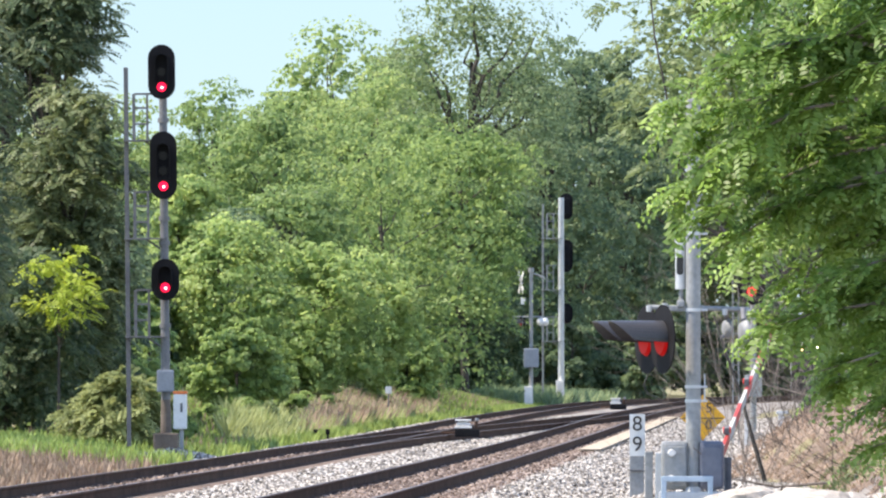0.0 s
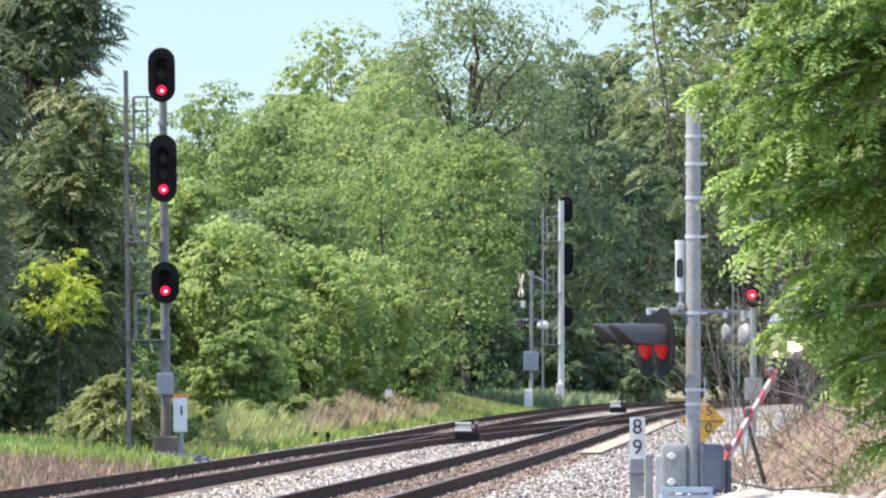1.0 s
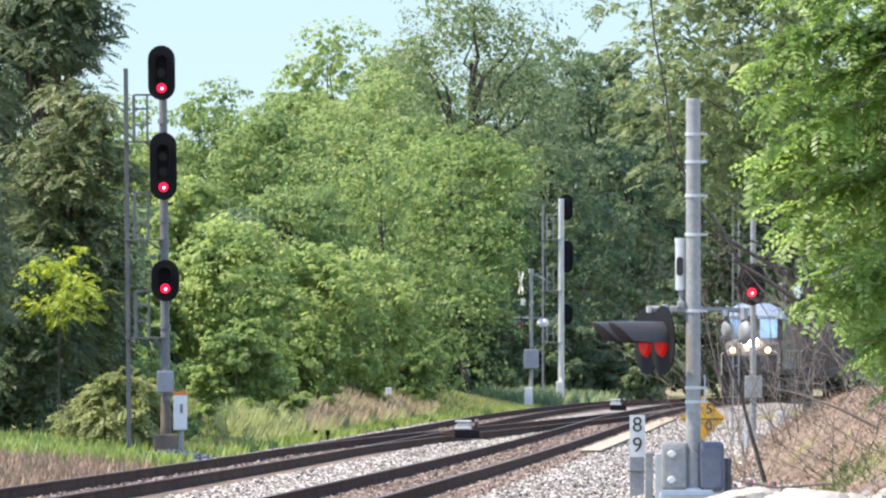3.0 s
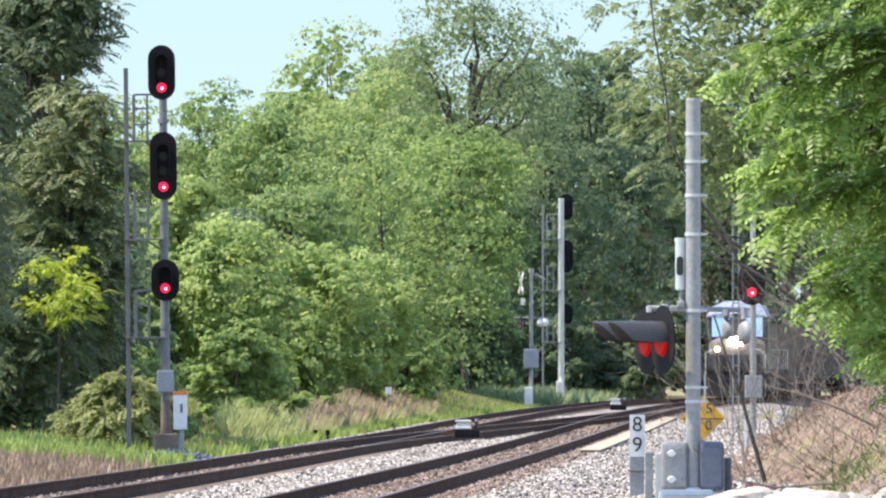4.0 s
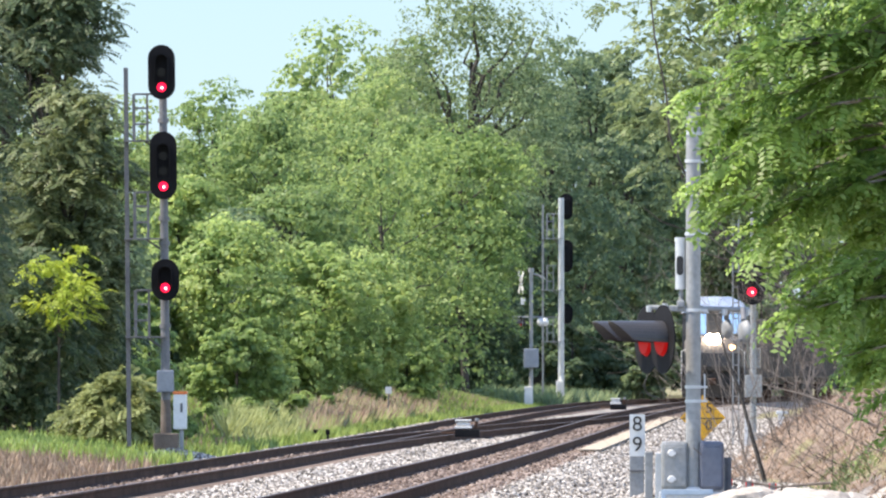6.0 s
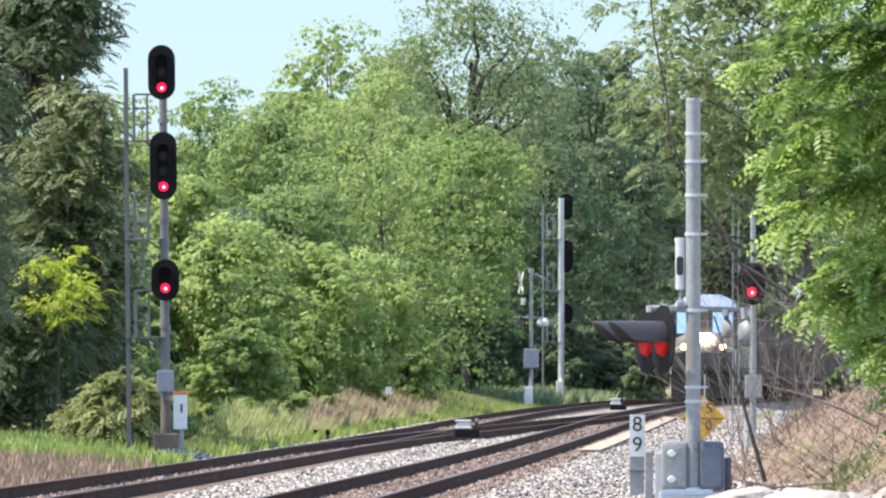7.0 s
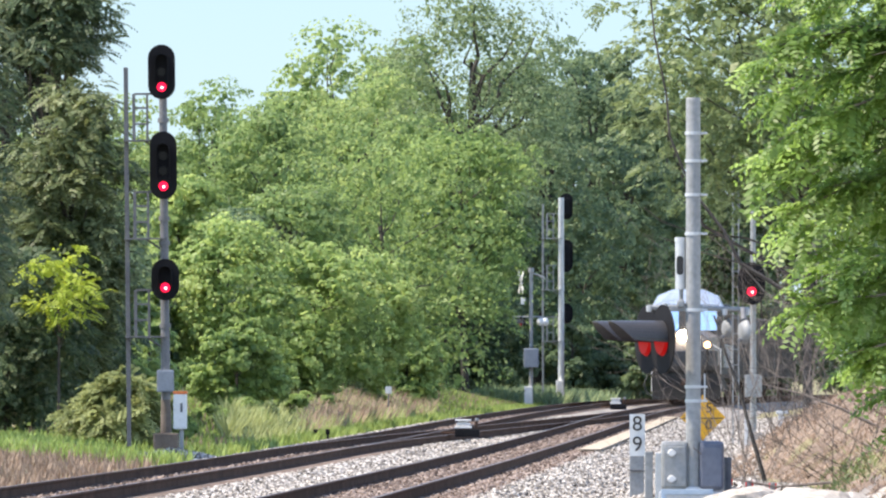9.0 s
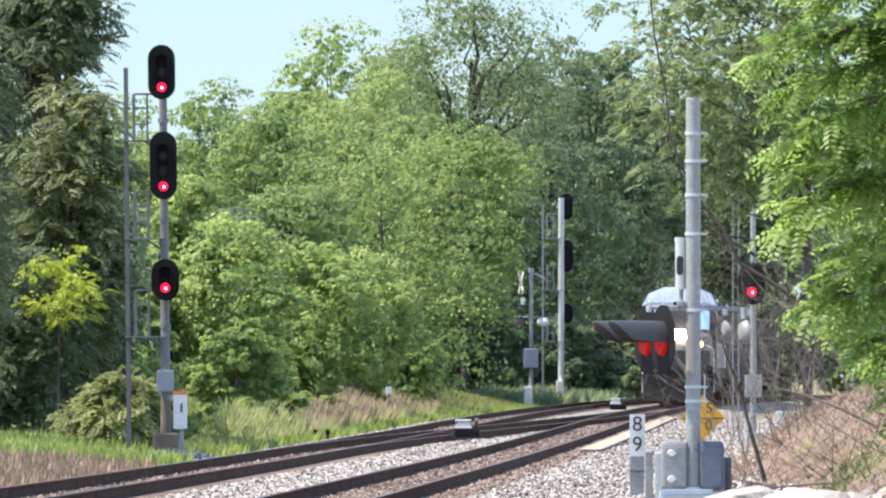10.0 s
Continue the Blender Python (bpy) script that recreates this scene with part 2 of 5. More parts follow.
def track_x(y):
    """Sideways place of the right-hand track's centre at the distance y."""
    i = int(np.clip(np.searchsorted(LINE_D, y) - 1, 0, len(LINE_D) - 2))
    h = LINE_D[i + 1] - LINE_D[i]
    t = (y - LINE_D[i]) / h
    return ((2 * t**3 - 3 * t**2 + 1) * LINE_X[i] + (t**3 - 2 * t**2 + t) * h * SLOPE[i]
            + (3 * t**2 - 2 * t**3) * LINE_X[i + 1] + (t**3 - t**2) * h * SLOPE[i + 1])


def step(x, a, b):
    t = min(1.0, max(0.0, (x - a) / (b - a)))
    return t * t * (3 - 2 * t)


def track_z(y):
    """Height of the rails' tops."""
    return 0.35 * step(y, 170, 440)


def heading(y):
    return math.atan2(track_x(y + 0.5) - track_x(y - 0.5), 1.0)


def on_track(y, off=0.0, up=0.0):
    h = heading(y)
    return Vector((track_x(y) + off * math.cos(h), y - off * math.sin(h), track_z(y) + up))


def ground_z(x, y):
    d = x - track_x(min(max(y, -150), 780))
    z = track_z(y) - 0.42
    z += (0.85 * step(d, 2.6, 5.4) * (1 - step(y, 95, 150)) + 0.5 * step(d, 3.0, 7.0) * step(y, 95, 150)) * (1 - 0.6 * step(y, 250, 420))
    z += (0.3 + 0.75 * step(y, 218, 275) * (1 - step(y, 400, 460))) * step(-d, 7.2, 11.5)
    mound = step(x, 3.45, 5.2) * step(y, 62, 95) * (1 - step(y, 128, 165))
    z += 0.95 * mound + 0.35 * step(x, 5, 9) * mound
    n = noise.noise(Vector((x * 0.35, y * 0.12, 0)))
    return z + n * (0.06 + 0.15 * mound) * step(abs(d + 2.1), 4.2, 6.5)


# ---- ground ----
def build_ground():
    ys = [-60, -30, 0, 20, 40] + [60 + 2.5 * i for i in range(100)] + [310 + 6 * i for i in range(60)] + [700, 800, 1000, 1500, 2500, 4000]
    xs = [-3000, -1000, -300, -100, -50] + [-30 + 0.75 * i for i in range(80)] + [30, 34, 40, 50, 70, 100, 300, 1000, 3000]
    bm = BM()
    grid = [[bm.verts.new((x, y, ground_z(x, y))) for x in xs] for y in ys]
    for j in range(len(ys) - 1):
        for i in range(len(xs) - 1):
            bm.faces.new((grid[j][i], grid[j][i + 1], grid[j + 1][i + 1], grid[j + 1][i]))
    g = part("ground", bm, M_GROUND, smooth=True)
    tagged(g, "weedy soil and low dry grass beside the railway", "ground", kind="structure")


def build_bank():
    """Bare brown cut bank beside the crossing, lying on the ground sheet."""
    xs, ys = [3.15 + 0.09 * i for i in range(74)], [58 + 0.75 * j for j in range(151)]
    bm = BM()
    g = [[bm.verts.new((x, y, ground_z(x, y) - 0.05 + 0.09 * step(x, 3.15, 3.9) * step(y, 58, 66) * (1 - step(y, 160, 171))
                        + (0.12 * noise.noise(Vector((x * 2.3, y * 0.7, 4))) + 0.07 * noise.noise(Vector((x * 7, y * 2.2, 9)))) * step(x, 3.3, 4.0))) for x in xs] for y in ys]
    for j in range(len(ys) - 1):
        for i in range(len(xs) - 1):
            bm.faces.new((g[j][i], g[j][i + 1], g[j + 1][i + 1], g[j + 1][i]))
    tagged(part("bank", bm, M_SOIL, smooth=True), "bare brown cut bank of dry soil beside the crossing", "bank", kind="structure")


def build_shoulder():
    """Pale gravel shoulder between the ballast and the bank."""
    offs = [2.9 + 0.22 * i for i in range(15)]
    bm = BM()
    rows = []
    for k in range(126):
        y = 58 + 2.0 * k
        row = []
        for i, o in enumerate(offs):
            p = on_track(y, 2.9 + (o - 2.9) * (1 + 0.75 * (1 - step(y, 84, 98))))
            edge = 1 if 0 < i < 14 else 0
            row.append(bm.verts.new((p.x, p.y, ground_z(p.x, p.y) + 0.035 * edge - 0.06 * (1 - edge))))
        rows.append(row)
    for a, c in zip(rows, rows[1:]):
        for i in range(14):
            bm.faces.new((a[i], a[i + 1], c[i + 1], c[i]))
    tagged(part("gravel_shoulder", bm, M_BALLAST, smooth=True), "pale gravel shoulder beside the ballast", "gravel", kind="structure")


def build_shoulder_stones():
    """Loose pale stones at the foot of the bank, as one spread."""
    rng = np.random.default_rng(15)
    n = 7000
    y = 70 + 42 * rng.random(n)
    x = 2.2 + 1.35 * rng.random(n) ** 0.8
    z = np.array([ground_z(a, c) for a, c in zip(x, y)]) + 0.045
    s = rng.uniform(0.014, 0.04, n)
    p = np.stack([x, y, z], 1)
    shape = np.array([(0, 0, 1), (1, 0, 0), (0, 1, 0), (-1, 0, 0), (0, -1, 0)], float)
    q, _ = np.linalg.qr(rng.normal(size=(n, 3, 3)))
    c = np.einsum("nij,kj->nki", q, shape * np.array([1, 0.8, 0.8])) * s[:, None, None] + p[:, None]
    v = np.concatenate([np.stack([c[:, 0], c[:, a], c[:, b2], c[:, a]], 1)[:, [0, 1, 2, 2]] for a, b2 in ((1, 2), (2, 3), (3, 4), (4, 1))])
    me = bpy.data.meshes.new("shoulder_stones")
    tri = v[:, :3].reshape(-1, 3)
    me.from_pydata(tri.tolist(), [], np.arange(len(tri)).reshape(-1, 3).tolist())
    me.materials.append(M_STONE)
    tagged(new("shoulder_stones", me), "loose pale stones at the foot of the bank", "gravel", kind="stuff")


def build_signal_gravel():
    """A low heap of pale crushed stone round the footing of the tall signal."""
    rng = np.random.default_rng(27)
    n = 1500
    a, r = rng.uniform(0, 2 * math.pi, n), np.sqrt(rng.random(n))
    x, y = -5.95 + 1.35 * r * np.cos(a), 216.6 + 3.2 * r * np.sin(a)
    z = np.array([ground_z(p, q) for p, q in zip(x, y)]) + 0.3 * (1 - r) + 0.03
    s = rng.uniform(0.03, 0.07, n)
    shape = np.array([(0, 0, 1), (1, 0, 0), (0, 1, 0), (-1, 0, 0), (0, -1, 0), (0, 0, -1)], float)
    tri = np.array([(0, 1, 2), (0, 2, 3), (0, 3, 4), (0, 4, 1), (5, 2, 1), (5, 3, 2), (5, 4, 3), (5, 1, 4)])
    q, _ = np.linalg.qr(rng.normal(size=(n, 3, 3)))
    v = np.einsum("nij,kj->nki", q, shape * np.array([1, 0.8, 0.7])) * s[:, None, None] + np.stack([x, y, z], 1)[:, None]
    me = bpy.data.meshes.new("signal_gravel")
    me.from_pydata(v.reshape(-1, 3).tolist(), [], (tri[None] + 6 * np.arange(n)[:, None, None]).reshape(-1, 3).tolist())
    me.materials.append(M_STONE)
    tagged(new("signal_gravel", me), "pale crushed stone heaped round the signal footing", "gravel", kind="stuff")


def build_rocks():
    rng = np.random.default_rng(3)
    spots = [(2.97, 77, 0.27), (3.24, 78, 0.2), (3.4, 79, 0.14), (3.72, 83, 0.14), (3.9, 84, 0.12), (2.62, 87.5, 0.09), (2.72, 88.2, 0.08), (2.85, 88, 0.1),
             (3.5, 82, 0.1), (2.68, 90, 0.08), (2.95, 91, 0.09), (4.1, 86, 0.1), (2.58, 86.6, 0.07), (3.1, 92, 0.07), (3.3, 95, 0.08),
             (2.45, 84.0, 0.19), (2.62, 83.6, 0.24), (2.78, 84.2, 0.22), (2.93, 83.2, 0.22), (3.05, 82.4, 0.15), (2.5, 85.2, 0.08), (3.3, 80.6, 0.22), (2.95, 79.2, 0.3)]
    for x, y, r in spots:
        bm = BM()
        bmesh.ops.create_icosphere(bm, subdivisions=3, radius=1.0)
        o = Vector(rng.uniform(0, 50, 3))
        for v in bm.verts:
            v.co *= 1 + 0.32 * noise.noise(v.co * 1.1 + o) + 0.12 * noise.noise(v.co * 3 + o)
            v.co = Vector((v.co.x * r * 1.25, v.co.y * r * 1.3, v.co.z * r * 0.62))
        rock = part("rock", bm, M_ROCK)
        rock.matrix_basis = pose(x, y, ground_z(x, y) + r * 0.22, 0, 0, rng.uniform(0, 360))
        tagged(rock, "pale weathered rock lying on the bank", "rock", "rocks on the bank")


def build_ballast():
    """The stone bed of both tracks in one strip."""
    prof = [(-8.2, -0.6), (-6.6, -0.26), (-5.9, -0.19), (-2.7, -0.19), (-2.1, -0.24), (-1.6, -0.19), (1.7, -0.19), (2.4, -0.27), (3.9, -0.45), (6.2, -0.6)]
    bm = BM()
    rows = []
    y = -60.0
    while y < 790:
        rows.append([bm.verts.new(on_track(y, o, u + 0.02 * noise.noise(Vector((o * 3, y * 0.7, 1))))) for o, u in prof])
        y += 2.0 if y < 330 else 5.0
    for a, b in zip(rows, rows[1:]):
        for i in range(len(prof) - 1):
            bm.faces.new((a[i], a[i + 1], b[i + 1], b[i]))
    bed = part("ballast_bed", bm, M_BALLAST, smooth=True)
    tagged(bed, "pale crushed stone ballast bed under two tracks", "ballast", kind="structure")


def build_stones():
    """Loose ballast stones, as one spread."""
    rng = np.random.default_rng(5)
    ico = np.array([(0, 0, 1), (0.9, 0, 0.1), (0.2, 0.85, 0), (-0.8, 0.4, 0.05), (-0.6, -0.7, 0), (0.35, -0.85, 0.1), (0, 0, -0.8)], float)
    tri = np.array([(0, 1, 2), (0, 2, 3), (0, 3, 4), (0, 4, 5), (0, 5, 1), (6, 2, 1), (6, 4, 3)])
    for name, mat, bands, n in (("ballast_stones", M_STONE, ((1.5, 5.8), (-3.0, -1.35), (-7.3, -5.4)), 56000),
                                ("stained_ballast_stones", M_STONE_RUST, ((-0.68, 0.68), (-4.95, -3.6), (0.85, 1.6)), 15000)):
        d = 82 + 270 * rng.random(n) ** 1.7
        which = rng.choice(len(bands), n, p=[0.55, 0.33, 0.12] if n > 20000 else [0.4, 0.3, 0.3])
        lo, hi = np.array([b[0] for b in bands])[which], np.array([b[1] for b in bands])[which]
        off = lo + (hi - lo) * rng.random(n)
        pro_o = [-8.2, -6.6, -5.9, -2.7, -2.1, -1.6, 1.7, 2.4, 3.9, 6.2]
        pro_z = [-0.6, -0.26, -0.19, -0.19, -0.24, -0.19, -0.19, -0.27, -0.45, -0.6]
        up = np.interp(off, pro_o, pro_z)
        pts = np.array([on_track(a, b, c) for a, b, c in zip(d, off, up)])
        for i in np.nonzero(off > 3.0)[0]:
            pts[i, 2] = max(pts[i, 2], ground_z(pts[i, 0], pts[i, 1]) + 0.04)
        size = 0.026 + 0.03 * rng.random(n) + d * 0.00006
        q = rng.normal(size=(n, 3, 3))
        q, _ = np.linalg.qr(q)
        v = np.einsum("nij,kj->nki", q, ico * np.array([1, 0.8, 0.75])) * size[:, None, None] + pts[:, None, :]
        f = (tri[None] + (np.arange(n) * 7)[:, None, None]).reshape(-1)
        me = bpy.data.meshes.new(name)
        me.vertices.add(n * 7)
        me.vertices.foreach_set("co", v.astype(np.float32).ravel())
        me.loops.add(len(f))
        me.loops.foreach_set("vertex_index", f.astype(np.int32))
        me.polygons.add(len(f) // 3)
        me.polygons.foreach_set("loop_start", np.arange(0, len(f), 3, dtype=np.int32))
        me.update(calc_edges=True)
        me.materials.append(mat)
        tagged(new(name, me), "loose crushed ballast stones around the ties", "ballast", kind="stuff")


# ---- tracks ----
RAIL = [(-0.069, -0.18), (0.069, -0.18), (0.069, -0.165), (0.012, -0.145), (0.009, -0.05), (0.037, -0.035), (0.037, -0.006), (0.03, 0.0),
        (-0.03, 0.0), (-0.037, -0.006), (-0.037, -0.035), (-0.009, -0.05), (-0.012, -0.145), (-0.069, -0.165)]


def rail_mesh(name, offs, y0, y1, parent, label=""):
    """A rail swept along the line at the sideways offset offs(y)."""
    bm = BM()
    rows, y = [], y0
    while y <= y1 + 0.01:
        h = heading(y)
        c = on_track(y, offs(y))
        rows.append([bm.verts.new(c + Vector((o * math.cos(h), -o * math.sin(h), u))) for o, u in RAIL])
        y += 4.0
    k = len(RAIL)
    for a, b in zip(rows, rows[1:]):
        for i in range(k):
            f = bm.faces.new((a[i], a[(i + 1) % k], b[(i + 1) % k], b[i]))
            f.material_index = 1 if i == 7 else 0
    bm.faces.new(rows[0])
    bm.faces.new(rows[-1][::-1])
    bmesh.ops.recalc_face_normals(bm, faces=bm.faces[:])
    ob = part(name, bm, M_RAIL_SIDE, parent, label)
    ob.data.materials.append(M_RAIL_TOP)
    return ob


def build_tracks():
    for name, off, lab in (("track_1", 0.0, "main railway track with rusty rails on wooden ties"),
                           ("track_2", -4.27, "second railway track with rusty rails on wooden ties")):
        t = thing(name, Matrix(), lab, "railway track")
        t["kind"] = "structure"
        for side in (-0.755, 0.755):
            rail_mesh("rail", lambda y, o=off + side: o, -60, 780, t)
    cross = thing("crossover_track", Matrix(), "crossover rails linking the two tracks through turnouts", "railway track")
    cross["kind"] = "structure"
    for side in (-0.755, 0.755):
        rail_mesh("rail", lambda y, o=side: -4.27 + o + 4.27 * step(y, 205, 365), 205, 365, cross)


def build_ties():
    bm = BM()
    box(bm, (0, 0, 0), (2.6, 0.23, 0.17), 0.012)
    me = bpy.data.meshes.new("tie")
    bm.to_mesh(me)
    bm.free()
    me.materials.append(M_TIE)
    rest = BM()
    for name, off in (("track_1", 0.0), ("track_2", -4.27)):
        t = bpy.data.objects[name]
        n, y = 0, 105.0
        while y < 520:
            h = heading(y)
            m = Matrix.Translation(on_track(y, off + 0.03 * math.sin(y * 7), -0.262)) @ pose(0, 0, 0, 0, 0, -math.degrees(h) + math.sin(y * 3))
            if n < 290:
                ob = new("tie", me)
                ob.parent = t
                ob.matrix_basis = m
            else:
                r = bmesh.ops.create_cube(rest, size=1)
                bmesh.ops.transform(rest, matrix=m @ Matrix.Diagonal((2.6, 0.23, 0.17, 1)), verts=r["verts"])
            n += 1
            y += 0.52
    tagged(part("ties", rest, M_TIE), "dark wooden ties of the distant track", "railway tie", kind="stuff")


# ---- railway signals ----
def capsule(w, h, n=9):
    r = w / 2
    pts = [(r * math.cos(a), h / 2 - r + r * math.sin(a)) for a in [math.pi * i / n for i in range(n + 1)]]
    return pts + [(-x, -z) for x, z in pts]


def signal_head(parent, z, h, lens_z, tilt_face=0.0, lit=True, w=0.61, y=-0.28, turn=0.0, x=0.0):
    """Black target plate with a recessed lamp case, long visor and lenses, facing -y."""
    m = pose(x, 0, z, 0, 0, turn) @ pose(0, y, 0)
    bm = BM()
    slab(bm, capsule(w, h), 0.025)
    edges = [e for e in bm.edges if abs(e.verts[0].co.y - e.verts[1].co.y) < 1e-4]
    bmesh.ops.bevel(bm, geom=edges, offset=0.008, segments=1, affect="EDGES")
    bmesh.ops.transform(bm, matrix=m, verts=bm.verts[:])
    head = part("target_plate", bm, M_BLACK, parent, "matt black oblong signal target")
    bm = BM()
    slab(bm, capsule(w * 0.52, h * 0.74), -0.035)
    bmesh.ops.transform(bm, matrix=m, verts=bm.verts[:])
    part("lamp_case", bm, M_BLACK, head)
    bm = BM()
    box(bm, (0, 0.14, 0), (w * 0.42, 0.22, h * 0.62), 0.03)
    bmesh.ops.transform(bm, matrix=m, verts=bm.verts[:])
    part("lamp_housing", bm, M_BLACK, head)
    # visor: a half tunnel over the lamps
    bm = BM()
    inner, outer = [], []
    r, zt = w * 0.24, h * 0.32
    for i in range(13):
        a = math.pi * i / 12
        for ring, rr in ((inner, r - 0.012), (outer, r)):
            ring.append((rr * math.cos(a), zt - r + rr * math.sin(a)))
    inner = [(r - 0.012, -h * 0.2)] + inner + [(-r + 0.012, -h * 0.2)]
    outer = [(r, -h * 0.2)] + outer + [(-r, -h * 0.2)]
    a0 = [bm.verts.new((px, -0.03, pz)) for px, pz in inner]
    a1 = [bm.verts.new((px, -0.03, pz)) for px, pz in outer]
    b0 = [bm.verts.new((px, -0.3 + 0.1 * (zt - pz), pz)) for px, pz in inner]
    b1 = [bm.verts.new((px, -0.3 + 0.1 * (zt - pz), pz)) for px, pz in outer]
    for i in range(len(inner) - 1):
        for p, q in ((a0, b0), (b0, b1), (b1, a1)):
            bm.faces.new((p[i], p[i + 1], q[i + 1], q[i]))
    bmesh.ops.recalc_face_normals(bm, faces=bm.faces[:])
    bmesh.ops.transform(bm, matrix=m, verts=bm.verts[:])
    part("visor", bm, M_BLACK, head)
    count = 1 if h < 1.0 else (2 if h < 1.4 else 3)
    for i in range(count):
        zz = lens_z - z + i * 0.34
        is_lit = lit and i == 0
        bm = BM()
        rod(bm, (0, -0.036, zz), (0, -0.052, zz), 0.105, 0.1, 20)
        bmesh.ops.transform(bm, matrix=m, verts=bm.verts[:])
        lens = part("lens", bm, M_RED_LENS if is_lit else M_LENS_OFF, head, "glowing red lens" if is_lit else "unlit dark lens")
        if is_lit:
            bm = BM()
            rod(bm, (0.01, -0.053, zz - 0.015), (0.01, -0.058, zz - 0.015), 0.03, 0.026, 12)
            bmesh.ops.transform(bm, matrix=m, verts=bm.verts[:])
            part("filament", bm, M_RED_CORE, lens)
    return head


def ladder(parent, x, y, z0, z1, gap=0.36, mat=None):
    for s in (-gap / 2, gap / 2):
        bm = BM()
        box(bm, (x, y + s, (z0 + z1) / 2), (0.09, 0.03, z1 - z0), 0.004)
        part("ladder_stile", bm, mat or M_GALV_OLD, parent)
    z = z0 + 0.3
    while z < z1 - 0.2:
        bm = BM()
        rod(bm, (x, y - gap / 2, z), (x, y + gap / 2, z), 0.012, n=6)
        part("rung", bm, mat or M_GALV_OLD, parent)
        z += 0.31


def platform(parent, x, z, mat, span=0.95, tall=1.05):
    """Bracketed step with a small guard frame."""
    bm = BM()
    box(bm, (x - 0.42, 0.1, z), (span, 0.5, 0.035), 0.004)
    step_ob = part("step_platform", bm, mat, parent)
    bm = BM()
    for px in (-0.66, -0.36):
        box(bm, (x + px, 0.1, z + tall / 2), (0.07 if px < -0.5 else 0.05, 0.05, tall), 0.004)
    for k, pz in enumerate((0.36, 0.7, 1.0)):
        box(bm, (x - 0.5 + (0.12 if k == 2 else 0), 0.1, z + tall * pz), (0.34 + (0.2 if k == 2 else 0), 0.045, 0.045), 0.004)
    part("guard_frame", bm, mat, step_ob)
    bm = BM()
    pipe(bm, [(x - 0.4, 0.1, z - 0.02), (x, 0.05, z - 0.28)], [0.025, 0.025])
    part("brace", bm, mat, step_ob)


def build_left_signal():
    s = thing("railway_signal", pose(-6.2, 218.6, -0.12, 0, -0.55, 0), "tall three-headed railway signal showing three reds on a grey mast", "railway signal", "signals")
    bm = BM()
    pipe(bm, [(0, 0, 0.4), (0, 0, 2.6), (0, 0, 9.0)], [0.11, 0.1, 0.085], 16)
    for z in (2.75, 4.6, 5.15, 7.35):
        rod(bm, (0, 0, z), (0, 0, z + 0.1), 0.125, n=16)
    part("mast", bm, M_GALV_OLD, s, smooth=False)
    bm = BM()
    rod(bm, (0, 0, 0.32), (0, 0, 1.2), 0.13, 0.105, 16)
    part("mast_sleeve", bm, M_CONCRETE_BROWN, s, "brown stained lower mast sleeve")
    bm = BM()
    box(bm, (0, 0, 0.18), (0.56, 0.6, 0.42), 0.03)
    part("foundation", bm, M_CONCRETE_BROWN, s, "brown stained concrete footing")
    bm = BM()
    box(bm, (0.0, -0.2, 1.56), (0.38, 0.24, 0.5), 0.02)
    jb = part("junction_box", bm, M_BOX, s, "blue-grey steel junction box")
    bm = BM()
    box(bm, (0.0, -0.325, 1.56), (0.33, 0.02, 0.44), 0.008)
    part("door", bm, M_BOX, jb)
    signal_head(s, 8.48, 1.23, 8.14, x=-0.02)
    signal_head(s, 6.39, 1.52, 5.92)
    signal_head(s, 3.83, 0.94, 3.65, w=0.63, x=0.02)
    ladder(s, -0.84, 0.35, 0.1, 8.6)
    for z in (6.95, 4.75, 2.55):
        platform(s, 0.0, z, M_GALV_OLD)
    p = thing("trackside_case", pose(-5.83, 216.5, -0.1), "white trackside equipment case with an orange cap on a post", "equipment case")
    bm = BM()
    box(bm, (0, 0, 0.86), (0.3, 0.26, 0.78), 0.03)
    part("case", bm, M_WHITE, p)
    bm = BM()
    box(bm, (0, 0, 1.285), (0.32, 0.28, 0.07), 0.02)
    part("cap", bm, M_ORANGE, p, "faded orange cap")
    bm = BM()
    rod(bm, (0.03, 0, 0), (0.03, 0, 0.5), 0.05)
    part("post", bm, M_GALV, p)
    bm = BM()
    box(bm, (0.03, -0.135, 0.95), (0.05, 0.02, 0.2), 0.005)
    part("latch", bm, M_GALV_OLD, p)


def build_right_signal():
    s = thing("railway_signal", pose(6.95, 218.6, 0.0), "single-headed railway signal showing red beside the main track", "railway signal", "signals")
    bm = BM()
    pipe(bm, [(0, 0, 0.2), (0, 0, 5.3)], [0.075, 0.06], 14)
    part("mast", bm, M_GALV, s)
    bm = BM()
    box(bm, (0, 0, 0.1), (0.5, 0.5, 0.4), 0.03)
    part("foundation", bm, M_CONCRETE, s)
    bm = BM()
    box(bm, (0, -0.18, 1.33), (0.38, 0.22, 0.5), 0.02)
    part("junction_box", bm, M_GALV, s, "pale grey junction box")
    signal_head(s, 3.62, 0.95, 3.44, x=-0.04)
    l = thing("ladder_mast", pose(6.57, 218.9, 0.0), "slim steel ladder standing behind the signal mast", "ladder")
    for x in (-0.065, 0.065):
        bm = BM()
        box(bm, (x, 0, 3.9), (0.03, 0.05, 7.8), 0.004)
        part("stile", bm, M_GALV, l)
    z = 0.4
    while z < 7.6:
        bm = BM()
        rod(bm, (-0.065, 0, z), (0.065, 0, z), 0.012, n=6)
        part("rung", bm, M_GALV, l)
        z += 0.35


